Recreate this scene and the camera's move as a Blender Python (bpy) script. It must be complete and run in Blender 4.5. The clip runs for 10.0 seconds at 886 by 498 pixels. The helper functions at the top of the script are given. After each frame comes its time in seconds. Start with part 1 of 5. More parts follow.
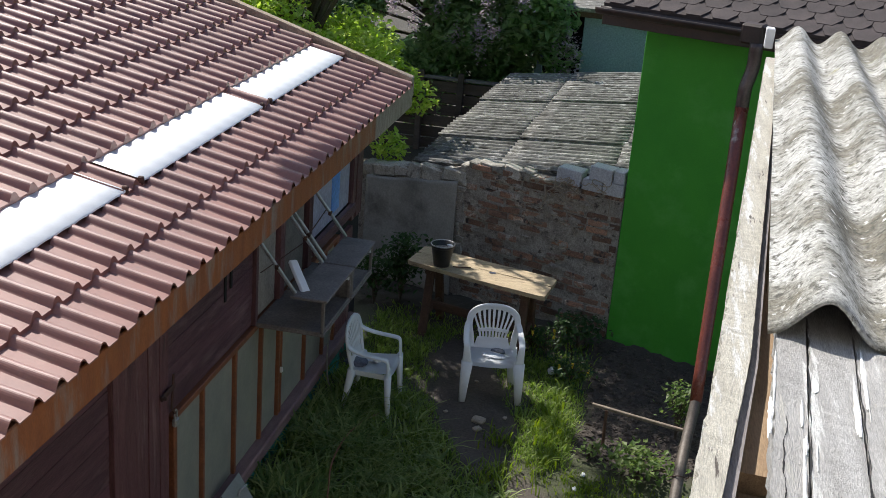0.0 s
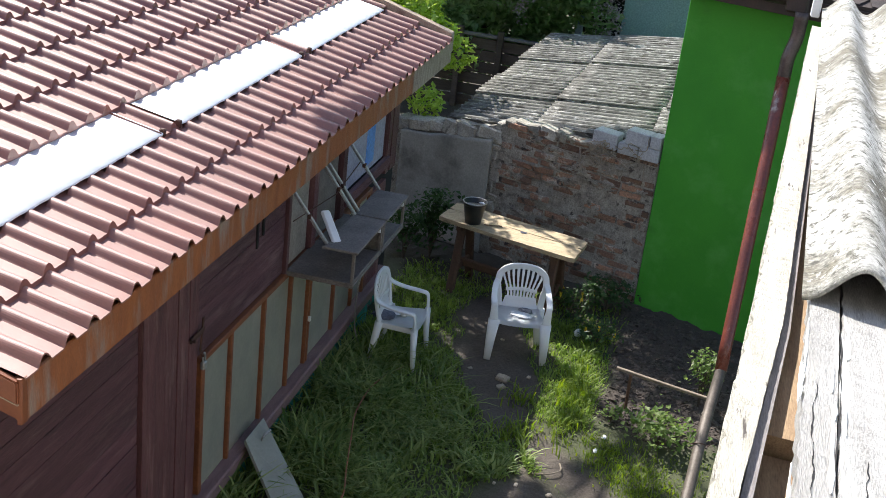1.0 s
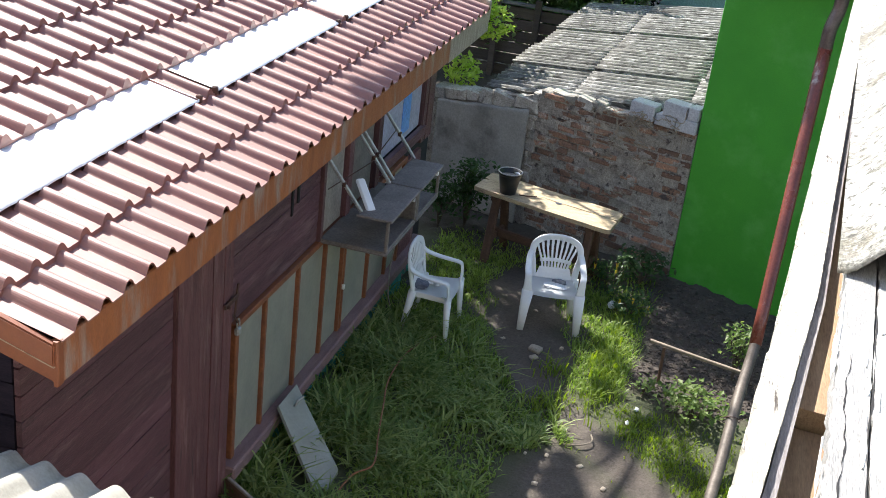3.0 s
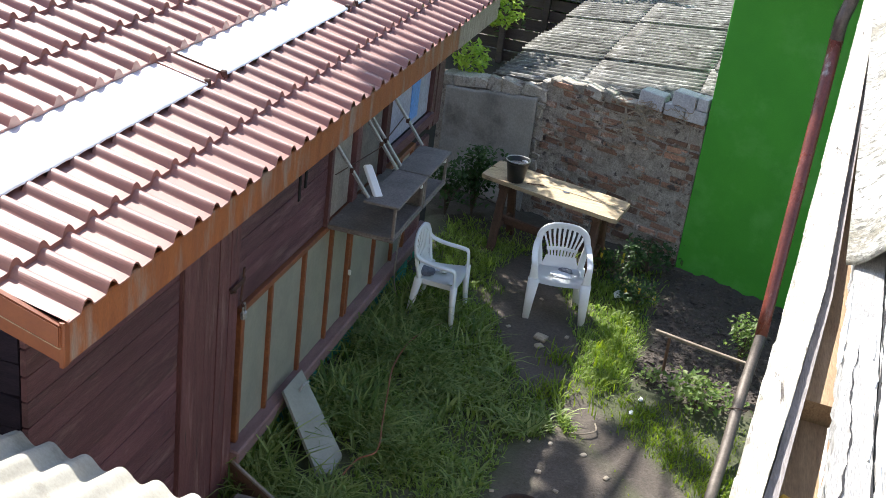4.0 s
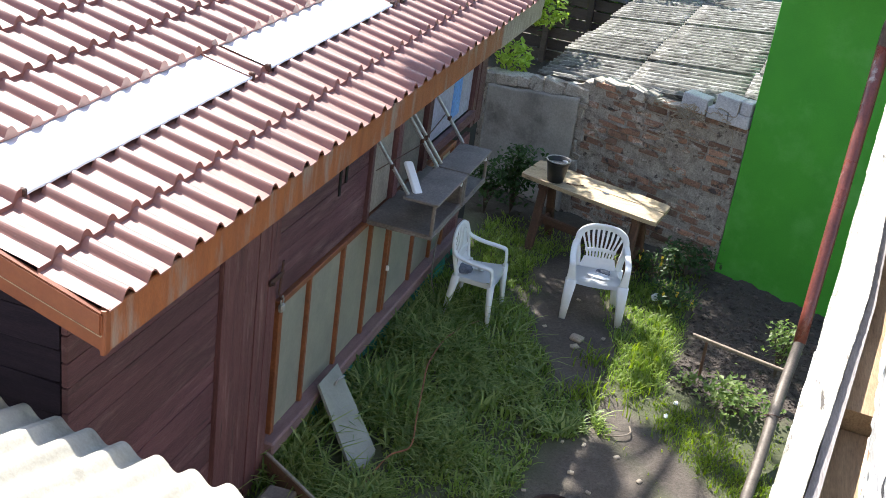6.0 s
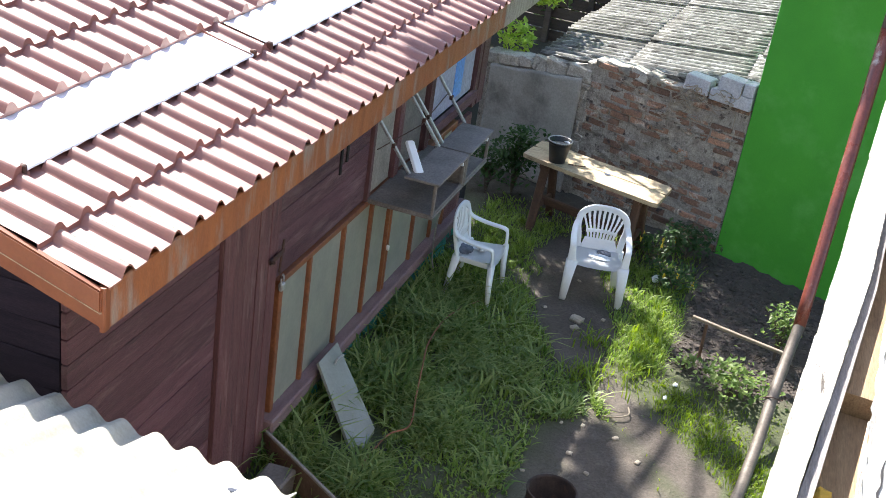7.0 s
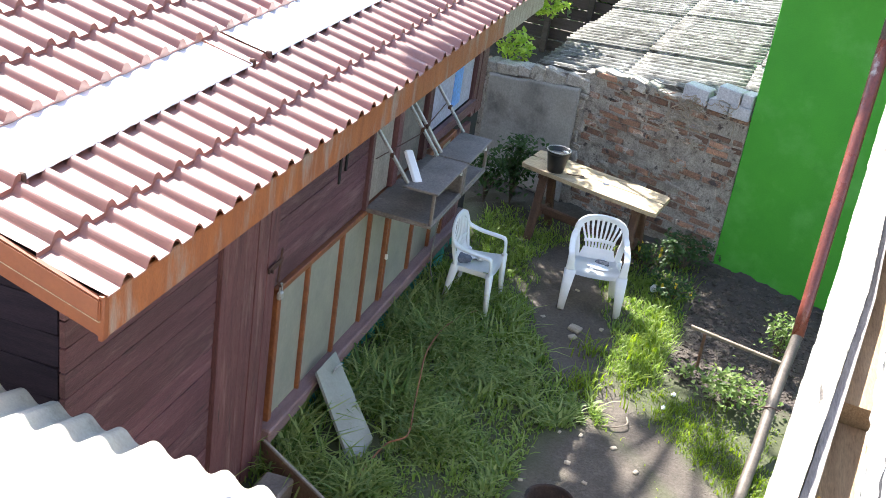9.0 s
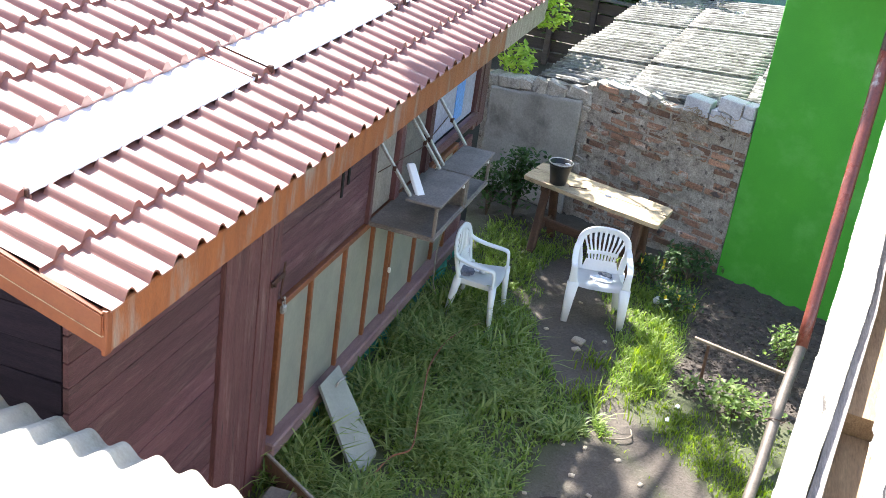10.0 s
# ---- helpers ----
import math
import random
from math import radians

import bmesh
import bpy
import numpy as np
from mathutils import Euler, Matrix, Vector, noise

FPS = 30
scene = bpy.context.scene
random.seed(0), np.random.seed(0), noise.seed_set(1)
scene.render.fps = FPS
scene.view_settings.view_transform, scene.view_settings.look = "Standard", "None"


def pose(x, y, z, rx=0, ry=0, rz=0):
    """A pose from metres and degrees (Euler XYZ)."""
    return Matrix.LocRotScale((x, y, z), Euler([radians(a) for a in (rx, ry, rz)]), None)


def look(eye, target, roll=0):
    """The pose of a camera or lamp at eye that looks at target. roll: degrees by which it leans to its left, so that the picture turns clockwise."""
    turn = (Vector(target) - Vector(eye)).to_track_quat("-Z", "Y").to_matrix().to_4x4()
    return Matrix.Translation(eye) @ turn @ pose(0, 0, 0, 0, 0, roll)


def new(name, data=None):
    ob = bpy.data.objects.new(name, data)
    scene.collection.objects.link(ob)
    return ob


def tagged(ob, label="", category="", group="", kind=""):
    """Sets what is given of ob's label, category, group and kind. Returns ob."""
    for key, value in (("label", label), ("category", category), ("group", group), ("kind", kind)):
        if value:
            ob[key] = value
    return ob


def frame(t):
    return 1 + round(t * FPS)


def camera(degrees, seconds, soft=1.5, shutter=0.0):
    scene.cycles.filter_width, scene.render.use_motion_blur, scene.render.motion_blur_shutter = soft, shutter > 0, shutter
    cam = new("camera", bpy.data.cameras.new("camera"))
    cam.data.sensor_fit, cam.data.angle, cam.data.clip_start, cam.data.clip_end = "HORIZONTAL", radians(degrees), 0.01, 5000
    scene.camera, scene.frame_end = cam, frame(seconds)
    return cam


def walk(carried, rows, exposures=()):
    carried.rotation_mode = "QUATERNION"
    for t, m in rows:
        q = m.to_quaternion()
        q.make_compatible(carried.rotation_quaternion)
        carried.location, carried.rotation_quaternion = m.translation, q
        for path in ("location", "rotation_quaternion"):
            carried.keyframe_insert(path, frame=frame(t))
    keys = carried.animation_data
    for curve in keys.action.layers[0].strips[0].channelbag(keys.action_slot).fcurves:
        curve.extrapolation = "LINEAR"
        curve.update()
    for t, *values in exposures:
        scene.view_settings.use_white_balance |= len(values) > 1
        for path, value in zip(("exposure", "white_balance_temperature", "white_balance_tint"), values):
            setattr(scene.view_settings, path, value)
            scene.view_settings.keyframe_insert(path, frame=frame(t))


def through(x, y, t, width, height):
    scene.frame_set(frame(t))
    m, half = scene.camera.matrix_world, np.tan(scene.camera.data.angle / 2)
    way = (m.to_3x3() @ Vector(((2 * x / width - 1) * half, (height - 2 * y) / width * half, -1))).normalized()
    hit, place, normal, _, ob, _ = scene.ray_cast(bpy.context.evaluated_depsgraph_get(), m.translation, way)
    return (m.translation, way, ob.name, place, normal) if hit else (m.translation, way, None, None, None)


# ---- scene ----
# ---- camera and its walk ----
cam = camera(41.0, 10.0, soft=0.6)
ROWS = [
    # seconds, eye, yaw, pitch, roll
    (0, 0.008, 0.013, 4.713, 10.21, -20.05, 4.59),
    (0.5, 0.002, -0.009, 4.711, 10.57, -21.02, 5.64),
    (1, 0.000, -0.004, 4.705, 11.53, -22.21, 6.74),
    (1.5, 0.001, 0.002, 4.701, 12.19, -23.26, 7.23),
    (2, 0.003, 0.000, 4.701, 12.69, -23.40, 6.72),
    (2.5, 0.005, 0.001, 4.700, 13.18, -23.05, 6.60),
    (2.7, 0.005, 0.002, 4.700, 13.19, -23.37, 6.66),
    (3.8, 0.003, 0.004, 4.696, 13.29, -24.35, 7.50),
    (4, 0.003, 0.005, 4.696, 13.42, -24.49, 7.54),
    (4.5, 0.001, -0.002, 4.697, 13.87, -24.61, 7.59),
    (5, -0.000, -0.005, 4.691, 14.52, -24.21, 7.83),
    (5.5, -0.002, -0.008, 4.700, 15.03, -24.17, 7.87),
    (5.7, -0.002, -0.007, 4.700, 15.21, -24.39, 7.96),
    (6.8, -0.003, 0.003, 4.697, 15.31, -25.73, 8.70),
    (7, -0.003, 0.004, 4.696, 15.25, -25.82, 8.71),
    (7.5, -0.003, 0.002, 4.696, 15.07, -25.88, 8.84),
    (8, -0.002, 0.001, 4.698, 15.33, -25.17, 8.41),
    (8.5, -0.003, 0.001, 4.698, 15.25, -25.37, 8.63),
    (9, -0.004, 0.000, 4.698, 15.23, -25.37, 8.85),
    (9.5, -0.003, 0.001, 4.699, 15.26, -25.36, 8.84),
    (10, -0.002, -0.002, 4.699, 15.49, -24.77, 8.43)]
EXPOSURES = [(0.0, 0.27), (0.5, 0.60), (1.0, 0.93), (1.5, 1.18), (2.5, 1.29), (5.5, 1.46), (7.5, 1.86), (9.0, 2.15), (10.0, 2.25)]
walk(cam, [(t, pose(x, y, z, 90 + p, 0, yaw) @ pose(0, 0, 0, 0, 0, r)) for t, x, y, z, yaw, p, r in ROWS], EXPOSURES)

# ---- light: a clear spring day, the sun ahead and to the side ----
world = bpy.data.worlds.new("sky")
scene.world = world
world.use_nodes = True
sky = world.node_tree.nodes.new("ShaderNodeTexSky")
sky.sky_type, sky.sun_disc = "NISHITA", False
sky.sun_elevation, sky.sun_rotation = radians(49.6), radians(-44)
background = world.node_tree.nodes["Background"]
world.node_tree.links.new(sky.outputs[0], background.inputs[0])
background.inputs[1].default_value = 0.128
sun = new("sun", bpy.data.lights.new("sun", "SUN"))
sun.data.energy, sun.data.angle, sun.data.color = 5.0, radians(0.5), (1.0, 0.955, 0.885)
sun.matrix_world = look((-6.95, 7.19, 11.75), (0, 0, 0))


# ---- materials ----
def surface(name, a, b, scale=5.0, fine=70.0, rough=0.75, bump=0.25, stretch=(1, 1, 1), vary=0.0, spots=(), metal=0.0,
            grain=0.35, depth=0.01, sheen=0.5, island=False):
    """Two tones in large soft patches, fine grain over them, relief, optional stains of a third tone."""
    m = bpy.data.materials.new(name)
    m.use_nodes = True
    nodes, links = m.node_tree.nodes, m.node_tree.links
    bsdf = nodes["Principled BSDF"]
    geo = nodes.new("ShaderNodeNewGeometry")
    mapping = nodes.new("ShaderNodeMapping")
    mapping.inputs["Scale"].default_value = stretch
    links.new(geo.outputs["Position"], mapping.inputs["Vector"])

    def noisy(sc, detail, rgh=0.6):
        n = nodes.new("ShaderNodeTexNoise")
        n.inputs["Scale"].default_value, n.inputs["Detail"].default_value, n.inputs["Roughness"].default_value = sc, detail, rgh
        links.new(mapping.outputs[0], n.inputs["Vector"])
        return n.outputs["Fac"]

    def ramp(fac, lo, hi):
        r = nodes.new("ShaderNodeMapRange")
        r.inputs["From Min"].default_value, r.inputs["From Max"].default_value = lo, hi
        links.new(fac, r.inputs["Value"])
        return r.outputs[0]

    def mixed(fac, x, y, mode="MIX"):
        n = nodes.new("ShaderNodeMix")
        n.data_type, n.blend_type = "RGBA", mode
        for sock, v in ((n.inputs[0], fac), (n.inputs[6], x), (n.inputs[7], y)):
            if isinstance(v, (tuple, float, int)):
                sock.default_value = (*v, 1) if isinstance(v, tuple) else v
            else:
                links.new(v, sock)
        return n.outputs[2]

    big, small = noisy(scale, 5), noisy(fine, 4, 0.7)
    col = mixed(ramp(big, 0.34, 0.66), a, b)
    for tone, sc, lo, hi in spots:
        col = mixed(ramp(noisy(sc, 6, 0.65), lo, hi), col, tone)
    shade = nodes.new("ShaderNodeMapRange")
    shade.inputs["From Min"].default_value, shade.inputs["From Max"].default_value = 0.25, 0.75
    shade.inputs["To Min"].default_value, shade.inputs["To Max"].default_value = 1 - grain, 1 + grain
    links.new(small, shade.inputs["Value"])
    tone = nodes.new("ShaderNodeHueSaturation")
    links.new(col, tone.inputs["Color"])
    value = shade.outputs[0]
    if vary:
        source = geo.outputs["Random Per Island"]
        if not island:
            source = nodes.new("ShaderNodeObjectInfo").outputs["Random"]
        rnd = nodes.new("ShaderNodeMapRange")
        rnd.inputs["To Min"].default_value, rnd.inputs["To Max"].default_value = 1 - vary, 1 + vary
        links.new(source, rnd.inputs["Value"])
        times = nodes.new("ShaderNodeMath")
        times.operation = "MULTIPLY"
        links.new(rnd.outputs[0], times.inputs[0])
        links.new(value, times.inputs[1])
        value = times.outputs[0]
    links.new(value, tone.inputs["Value"])
    links.new(tone.outputs[0], bsdf.inputs["Base Color"])
    rg = nodes.new("ShaderNodeMapRange")
    rg.inputs["To Min"].default_value, rg.inputs["To Max"].default_value = max(rough - 0.12, 0.03), min(rough + 0.12, 1)
    links.new(big, rg.inputs["Value"])
    links.new(rg.outputs[0], bsdf.inputs["Roughness"])
    bsdf.inputs["Metallic"].default_value = metal
    bsdf.inputs["Specular IOR Level"].default_value = sheen
    bp = nodes.new("ShaderNodeBump")
    bp.inputs["Strength"].default_value, bp.inputs["Distance"].default_value = bump, depth
    links.new(small, bp.inputs["Height"])
    links.new(bp.outputs[0], bsdf.inputs["Normal"])
    return m


def leafy(name, a, b, through=0.45, rough=0.5):
    """Leaves and blades: each one its own tone between two, letting some light through."""
    m = bpy.data.materials.new(name)
    m.use_nodes = True
    nodes, links = m.node_tree.nodes, m.node_tree.links
    bsdf = nodes["Principled BSDF"]
    geo = nodes.new("ShaderNodeNewGeometry")
    mix = nodes.new("ShaderNodeMix")
    mix.data_type = "RGBA"
    mix.inputs[6].default_value, mix.inputs[7].default_value = (*a, 1), (*b, 1)
    links.new(geo.outputs["Random Per Island"], mix.inputs[0])
    links.new(mix.outputs[2], bsdf.inputs["Base Color"])
    bsdf.inputs["Roughness"].default_value = rough
    bsdf.inputs["Specular IOR Level"].default_value = 0.35
    lucent = nodes.new("ShaderNodeBsdfTranslucent")
    bright = nodes.new("ShaderNodeHueSaturation")
    bright.inputs["Value"].default_value, bright.inputs["Saturation"].default_value = 1.5, 1.15
    links.new(mix.outputs[2], bright.inputs["Color"])
    links.new(bright.outputs[0], lucent.inputs["Color"])
    both = nodes.new("ShaderNodeMixShader")
    both.inputs[0].default_value = through
    links.new(bsdf.outputs[0], both.inputs[1])
    links.new(lucent.outputs[0], both.inputs[2])
    links.new(both.outputs[0], nodes["Material Output"].inputs["Surface"])
    return m


TILE = surface("red_metal_tile", (0.235, 0.070, 0.045), (0.18, 0.052, 0.035), 2.5, 90, 0.55, 0.06, grain=0.14, sheen=1.0,
               spots=[((0.25, 0.11, 0.08), 6, 0.55, 0.8), ((0.10, 0.036, 0.03), 9, 0.62, 0.8), ((0.42, 0.36, 0.30), 34, 0.72, 0.78)])
TILE.node_tree.nodes["Principled BSDF"].inputs["Coat Weight"].default_value = 0.9
TILE.node_tree.nodes["Principled BSDF"].inputs["Coat Roughness"].default_value = 0.56
SKYLIGHT = surface("milky_plastic_sheet", (0.92, 0.92, 0.93), (0.88, 0.89, 0.90), 4, 40, 0.5, 0.03, grain=0.04,
                   spots=[((0.35, 0.33, 0.30), 26, 0.74, 0.8)])
FASCIA = surface("orange_brown_painted_board", (0.31, 0.098, 0.028), (0.235, 0.076, 0.028), 4, 60, 0.6, 0.2, (1, 3.2, 0.7), grain=0.25,
                 spots=[((0.27, 0.195, 0.155), 2.6, 0.50, 0.66), ((0.52, 0.46, 0.40), 30, 0.73, 0.77)])
VERGE = surface("red_brown_metal_trim", (0.165, 0.043, 0.018), (0.20, 0.062, 0.024), 5, 60, 0.45, 0.1, grain=0.12)
CAP = surface("weathered_verge_cap", (0.40, 0.32, 0.24), (0.27, 0.20, 0.15), 8, 80, 0.8, 0.4, (1, 3, 0.8), spots=[((0.16, 0.10, 0.08), 7, 0.58, 0.7)])
PLANK = surface("purple_brown_stained_plank", (0.138, 0.058, 0.070), (0.086, 0.034, 0.043), 3, 45, 0.6, 0.4, (6, 0.7, 6), vary=0.26,
                grain=0.45, spots=[((0.24, 0.145, 0.145), 2.4, 0.54, 0.74), ((0.045, 0.022, 0.026), 3.5, 0.60, 0.72), ((0.36, 0.29, 0.26), 9, 0.70, 0.76)])
UPRIGHT = surface("purple_brown_upright_board", (0.142, 0.058, 0.060), (0.090, 0.036, 0.039), 3, 45, 0.6, 0.4, (6, 6, 0.7), vary=0.28,
                  grain=0.45, spots=[((0.25, 0.16, 0.145), 2.4, 0.55, 0.74), ((0.045, 0.022, 0.024), 3.5, 0.60, 0.72), ((0.38, 0.31, 0.28), 9, 0.70, 0.76)])
# the shed's wood in dark stain, with the gable's shade put into its colour
DARKSHADEPLANK = surface("dark_shaded_stained_plank", (0.027, 0.020, 0.032), (0.018, 0.014, 0.024), 3, 45, 0.8, 0.3, (0.7, 6, 6), vary=0.15, sheen=0.15)
PANE = surface("frosted_greyish_pane", (0.29, 0.285, 0.235), (0.23, 0.235, 0.20), 3, 30, 0.5, 0.05, grain=0.08,
               spots=[((0.30, 0.28, 0.23), 5, 0.6, 0.75)])
FRAME = surface("orange_brown_window_frame", (0.235, 0.080, 0.030), (0.17, 0.058, 0.026), 6, 60, 0.6, 0.2)
SILL = surface("weathered_mauve_sill", (0.24, 0.155, 0.15), (0.17, 0.10, 0.10), 4, 60, 0.75, 0.3, (3, 0.6, 3),
               spots=[((0.5, 0.45, 0.42), 24, 0.7, 0.8)])
NET = surface("teal_netting", (0.03, 0.26, 0.20), (0.02, 0.12, 0.09), 9, 160, 0.8, 0.6, grain=0.6)
GREYBOARD = surface("grey_brown_weathered_board", (0.205, 0.178, 0.158), (0.145, 0.124, 0.11), 5, 60, 0.75, 0.25,
                    spots=[((0.5, 0.48, 0.44), 30, 0.72, 0.8)])
BEIGE = surface("beige_panel", (0.35, 0.31, 0.26), (0.25, 0.22, 0.19), 4, 50, 0.7, 0.15)
LAVENDER = surface("pale_lavender_panel", (0.40, 0.39, 0.50), (0.30, 0.29, 0.39), 3, 40, 0.6, 0.1)
BLUE = surface("blue_film_strip", (0.12, 0.30, 0.72), (0.20, 0.38, 0.75), 6, 40, 0.4, 0.1)
BLACK = surface("dark_gap", (0.012, 0.011, 0.012), (0.02, 0.018, 0.018), 6, 60, 0.9, 0.1)
METAL = surface("galvanised_metal", (0.45, 0.45, 0.44), (0.32, 0.31, 0.30), 12, 80, 0.45, 0.1, metal=0.6)
RUST = surface("rusty_steel", (0.10, 0.045, 0.03), (0.06, 0.035, 0.03), 12, 90, 0.75, 0.4, metal=0.2)
PLASTIC = surface("white_monobloc_plastic", (0.80, 0.81, 0.82), (0.74, 0.75, 0.76), 5, 60, 0.4, 0.03, grain=0.04)
WHITE = surface("white_plastic_bar", (0.85, 0.85, 0.86), (0.78, 0.79, 0.80), 5, 60, 0.4, 0.03, grain=0.04)
TABLETOP = surface("bare_pine_tabletop", (0.47, 0.37, 0.235), (0.35, 0.27, 0.17), 3, 40, 0.7, 0.2, (0.9, 7, 7), vary=0.08,
                   spots=[((0.12, 0.09, 0.065), 4, 0.54, 0.68), ((0.62, 0.51, 0.34), 3, 0.62, 0.8)])
DRUM = surface("sooty_rusted_drum", (0.045, 0.028, 0.023), (0.022, 0.016, 0.015), 9, 80, 0.85, 0.5, spots=[((0.10, 0.05, 0.032), 6, 0.60, 0.72)])
ASH = surface("dark_ash", (0.035, 0.032, 0.03), (0.12, 0.115, 0.11), 24, 120, 0.95, 0.7)
TRESTLE = surface("brown_trestle_wood", (0.105, 0.055, 0.032), (0.07, 0.037, 0.024), 5, 50, 0.75, 0.3)
POTBLACK = surface("black_plastic_pot", (0.018, 0.018, 0.02), (0.03, 0.03, 0.032), 10, 80, 0.45, 0.05)
POTSOIL = surface("pale_dry_potting_soil", (0.10, 0.08, 0.06), (0.30, 0.28, 0.26), 22, 120, 0.9, 0.5)
BRICK = surface("red_brown_brick", (0.34, 0.185, 0.12), (0.23, 0.145, 0.105), 7, 60, 0.9, 0.9, vary=0.5, grain=0.55, depth=0.02,
                spots=[((0.46, 0.41, 0.35), 6, 0.52, 0.61), ((0.075, 0.058, 0.052), 8, 0.58, 0.65)])
MORTAR = surface("grey_lime_mortar", (0.47, 0.43, 0.37), (0.28, 0.245, 0.21), 11, 60, 0.95, 1.0, depth=0.03, grain=0.5, spots=[((0.10, 0.08, 0.07), 13, 0.56, 0.66)])
PLASTER = surface("grey_cement_plaster", (0.35, 0.335, 0.305), (0.26, 0.25, 0.225), 2.2, 50, 0.85, 0.4, grain=0.22,
                  spots=[((0.13, 0.12, 0.11), 1.6, 0.52, 0.72), ((0.34, 0.32, 0.29), 5, 0.62, 0.74)])
STONE = surface("pale_grey_rubble_stone", (0.44, 0.41, 0.36), (0.30, 0.275, 0.235), 9, 60, 0.9, 0.8, vary=0.3, grain=0.45, spots=[((0.12, 0.105, 0.09), 7, 0.58, 0.7)])
BLOCK = surface("pale_grey_silicate_block", (0.47, 0.47, 0.48), (0.38, 0.38, 0.40), 6, 60, 0.85, 0.35, vary=0.12)
GREEN = surface("bright_green_render", (0.056, 0.325, 0.022), (0.046, 0.28, 0.020), 1.6, 120, 0.75, 0.3, grain=0.12,
                spots=[((0.10, 0.37, 0.065), 1.9, 0.50, 0.75), ((0.045, 0.22, 0.025), 2.6, 0.62, 0.8), ((0.30, 0.50, 0.24), 16, 0.76, 0.79)])
SHINGLE = surface("dark_brown_shingle", (0.070, 0.054, 0.052), (0.052, 0.042, 0.042), 6, 150, 0.9, 0.5, vary=0.14, grain=0.4)
GUTTER = surface("dark_brown_gutter", (0.030, 0.020, 0.017), (0.05, 0.03, 0.024), 8, 60, 0.5, 0.1)
PIPE = surface("red_brown_downpipe_paint", (0.22, 0.060, 0.040), (0.14, 0.042, 0.032), 7, 60, 0.3, 0.2, (1, 1, 0.5),
               spots=[((0.40, 0.34, 0.30), 9, 0.6, 0.72)])
ELBOW = surface("scuffed_dark_metal_elbow", (0.15, 0.115, 0.105), (0.07, 0.05, 0.045), 7, 60, 0.35, 0.2, metal=0.4)
GREYPIPE = surface("bare_grey_zinc_pipe", (0.135, 0.112, 0.092), (0.085, 0.07, 0.058), 7, 60, 0.6, 0.25, (1, 1, 0.6), metal=0.2)
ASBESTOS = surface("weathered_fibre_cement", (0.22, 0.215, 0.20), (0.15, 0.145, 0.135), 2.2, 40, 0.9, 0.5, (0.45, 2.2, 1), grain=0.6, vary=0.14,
                   spots=[((0.46, 0.45, 0.43), 10, 0.55, 0.66), ((0.050, 0.047, 0.042), 8, 0.52, 0.63)])
LICHEN = surface("lichened_fibre_cement", (0.64, 0.635, 0.605), (0.49, 0.485, 0.455), 4, 110, 0.9, 1.0, (1, 0.9, 1), grain=0.6,
                 spots=[((0.20, 0.185, 0.145), 3.2, 0.44, 0.58), ((0.33, 0.325, 0.29), 13, 0.5, 0.75), ((0.13, 0.125, 0.105), 42, 0.52, 0.62), ((0.45, 0.43, 0.27), 7, 0.64, 0.8), ((0.74, 0.74, 0.72), 38, 0.60, 0.66)])
SHEET = surface("pale_corrugated_sheet", (0.42, 0.405, 0.355), (0.335, 0.32, 0.275), 3, 60, 0.7, 0.2, grain=0.15,
                spots=[((0.22, 0.205, 0.165), 5, 0.58, 0.76), ((0.15, 0.135, 0.105), 30, 0.68, 0.74)])
PEELING = surface("peeling_white_painted_board", (0.56, 0.545, 0.525), (0.43, 0.415, 0.395), 4, 60, 0.9, 0.8, (12, 0.9, 12), grain=0.4, vary=0.12,
                  spots=[((0.76, 0.75, 0.72), 1.5, 0.58, 0.60), ((0.56, 0.54, 0.49), 2.3, 0.62, 0.65), ((0.10, 0.085, 0.075), 2.6, 0.70, 0.72)])
PALEBOARD = surface("sun_bleached_edge_board", (0.70, 0.665, 0.57), (0.52, 0.485, 0.41), 6, 55, 0.8, 0.8, (12, 1.0, 12), grain=0.4,
                    spots=[((0.84, 0.83, 0.79), 3, 0.54, 0.6), ((0.12, 0.10, 0.085), 5, 0.62, 0.66)])
FLAKE = surface("white_paint_flake", (0.86, 0.85, 0.82), (0.78, 0.77, 0.74), 9, 80, 0.7, 0.3)
RAFTER = surface("bare_brown_rafter", (0.37, 0.26, 0.155), (0.26, 0.17, 0.10), 5, 60, 0.75, 0.3, (7, 0.8, 7))
LATH = surface("grey_wooden_lath", (0.26, 0.24, 0.24), (0.18, 0.165, 0.165), 6, 60, 0.8, 0.4, (7, 0.8, 7))
FENCE = surface("dark_fence_board", (0.13, 0.098, 0.080), (0.085, 0.064, 0.052), 3, 40, 0.85, 0.3, (0.7, 6, 6), vary=0.25)
BLUEWALL = surface("blue_grey_rendered_wall", (0.30, 0.38, 0.50), (0.25, 0.33, 0.45), 2, 40, 0.85, 0.25,
                   spots=[((0.38, 0.44, 0.52), 4, 0.58, 0.75)])
HOUSE = surface("pale_house_render", (0.45, 0.43, 0.39), (0.38, 0.36, 0.33), 1, 40, 0.85, 0.25)
BARK = surface("brown_bark", (0.11, 0.085, 0.06), (0.07, 0.055, 0.04), 9, 60, 0.9, 0.6)
TWIG = surface("dry_grey_twig", (0.36, 0.30, 0.23), (0.25, 0.20, 0.15), 9, 60, 0.9, 0.4)
CABLE = surface("orange_brown_cable", (0.26, 0.10, 0.04), (0.20, 0.085, 0.04), 9, 60, 0.6, 0.1)
GREYCABLE = surface("grey_cable", (0.30, 0.27, 0.24), (0.22, 0.20, 0.18), 9, 60, 0.6, 0.1)
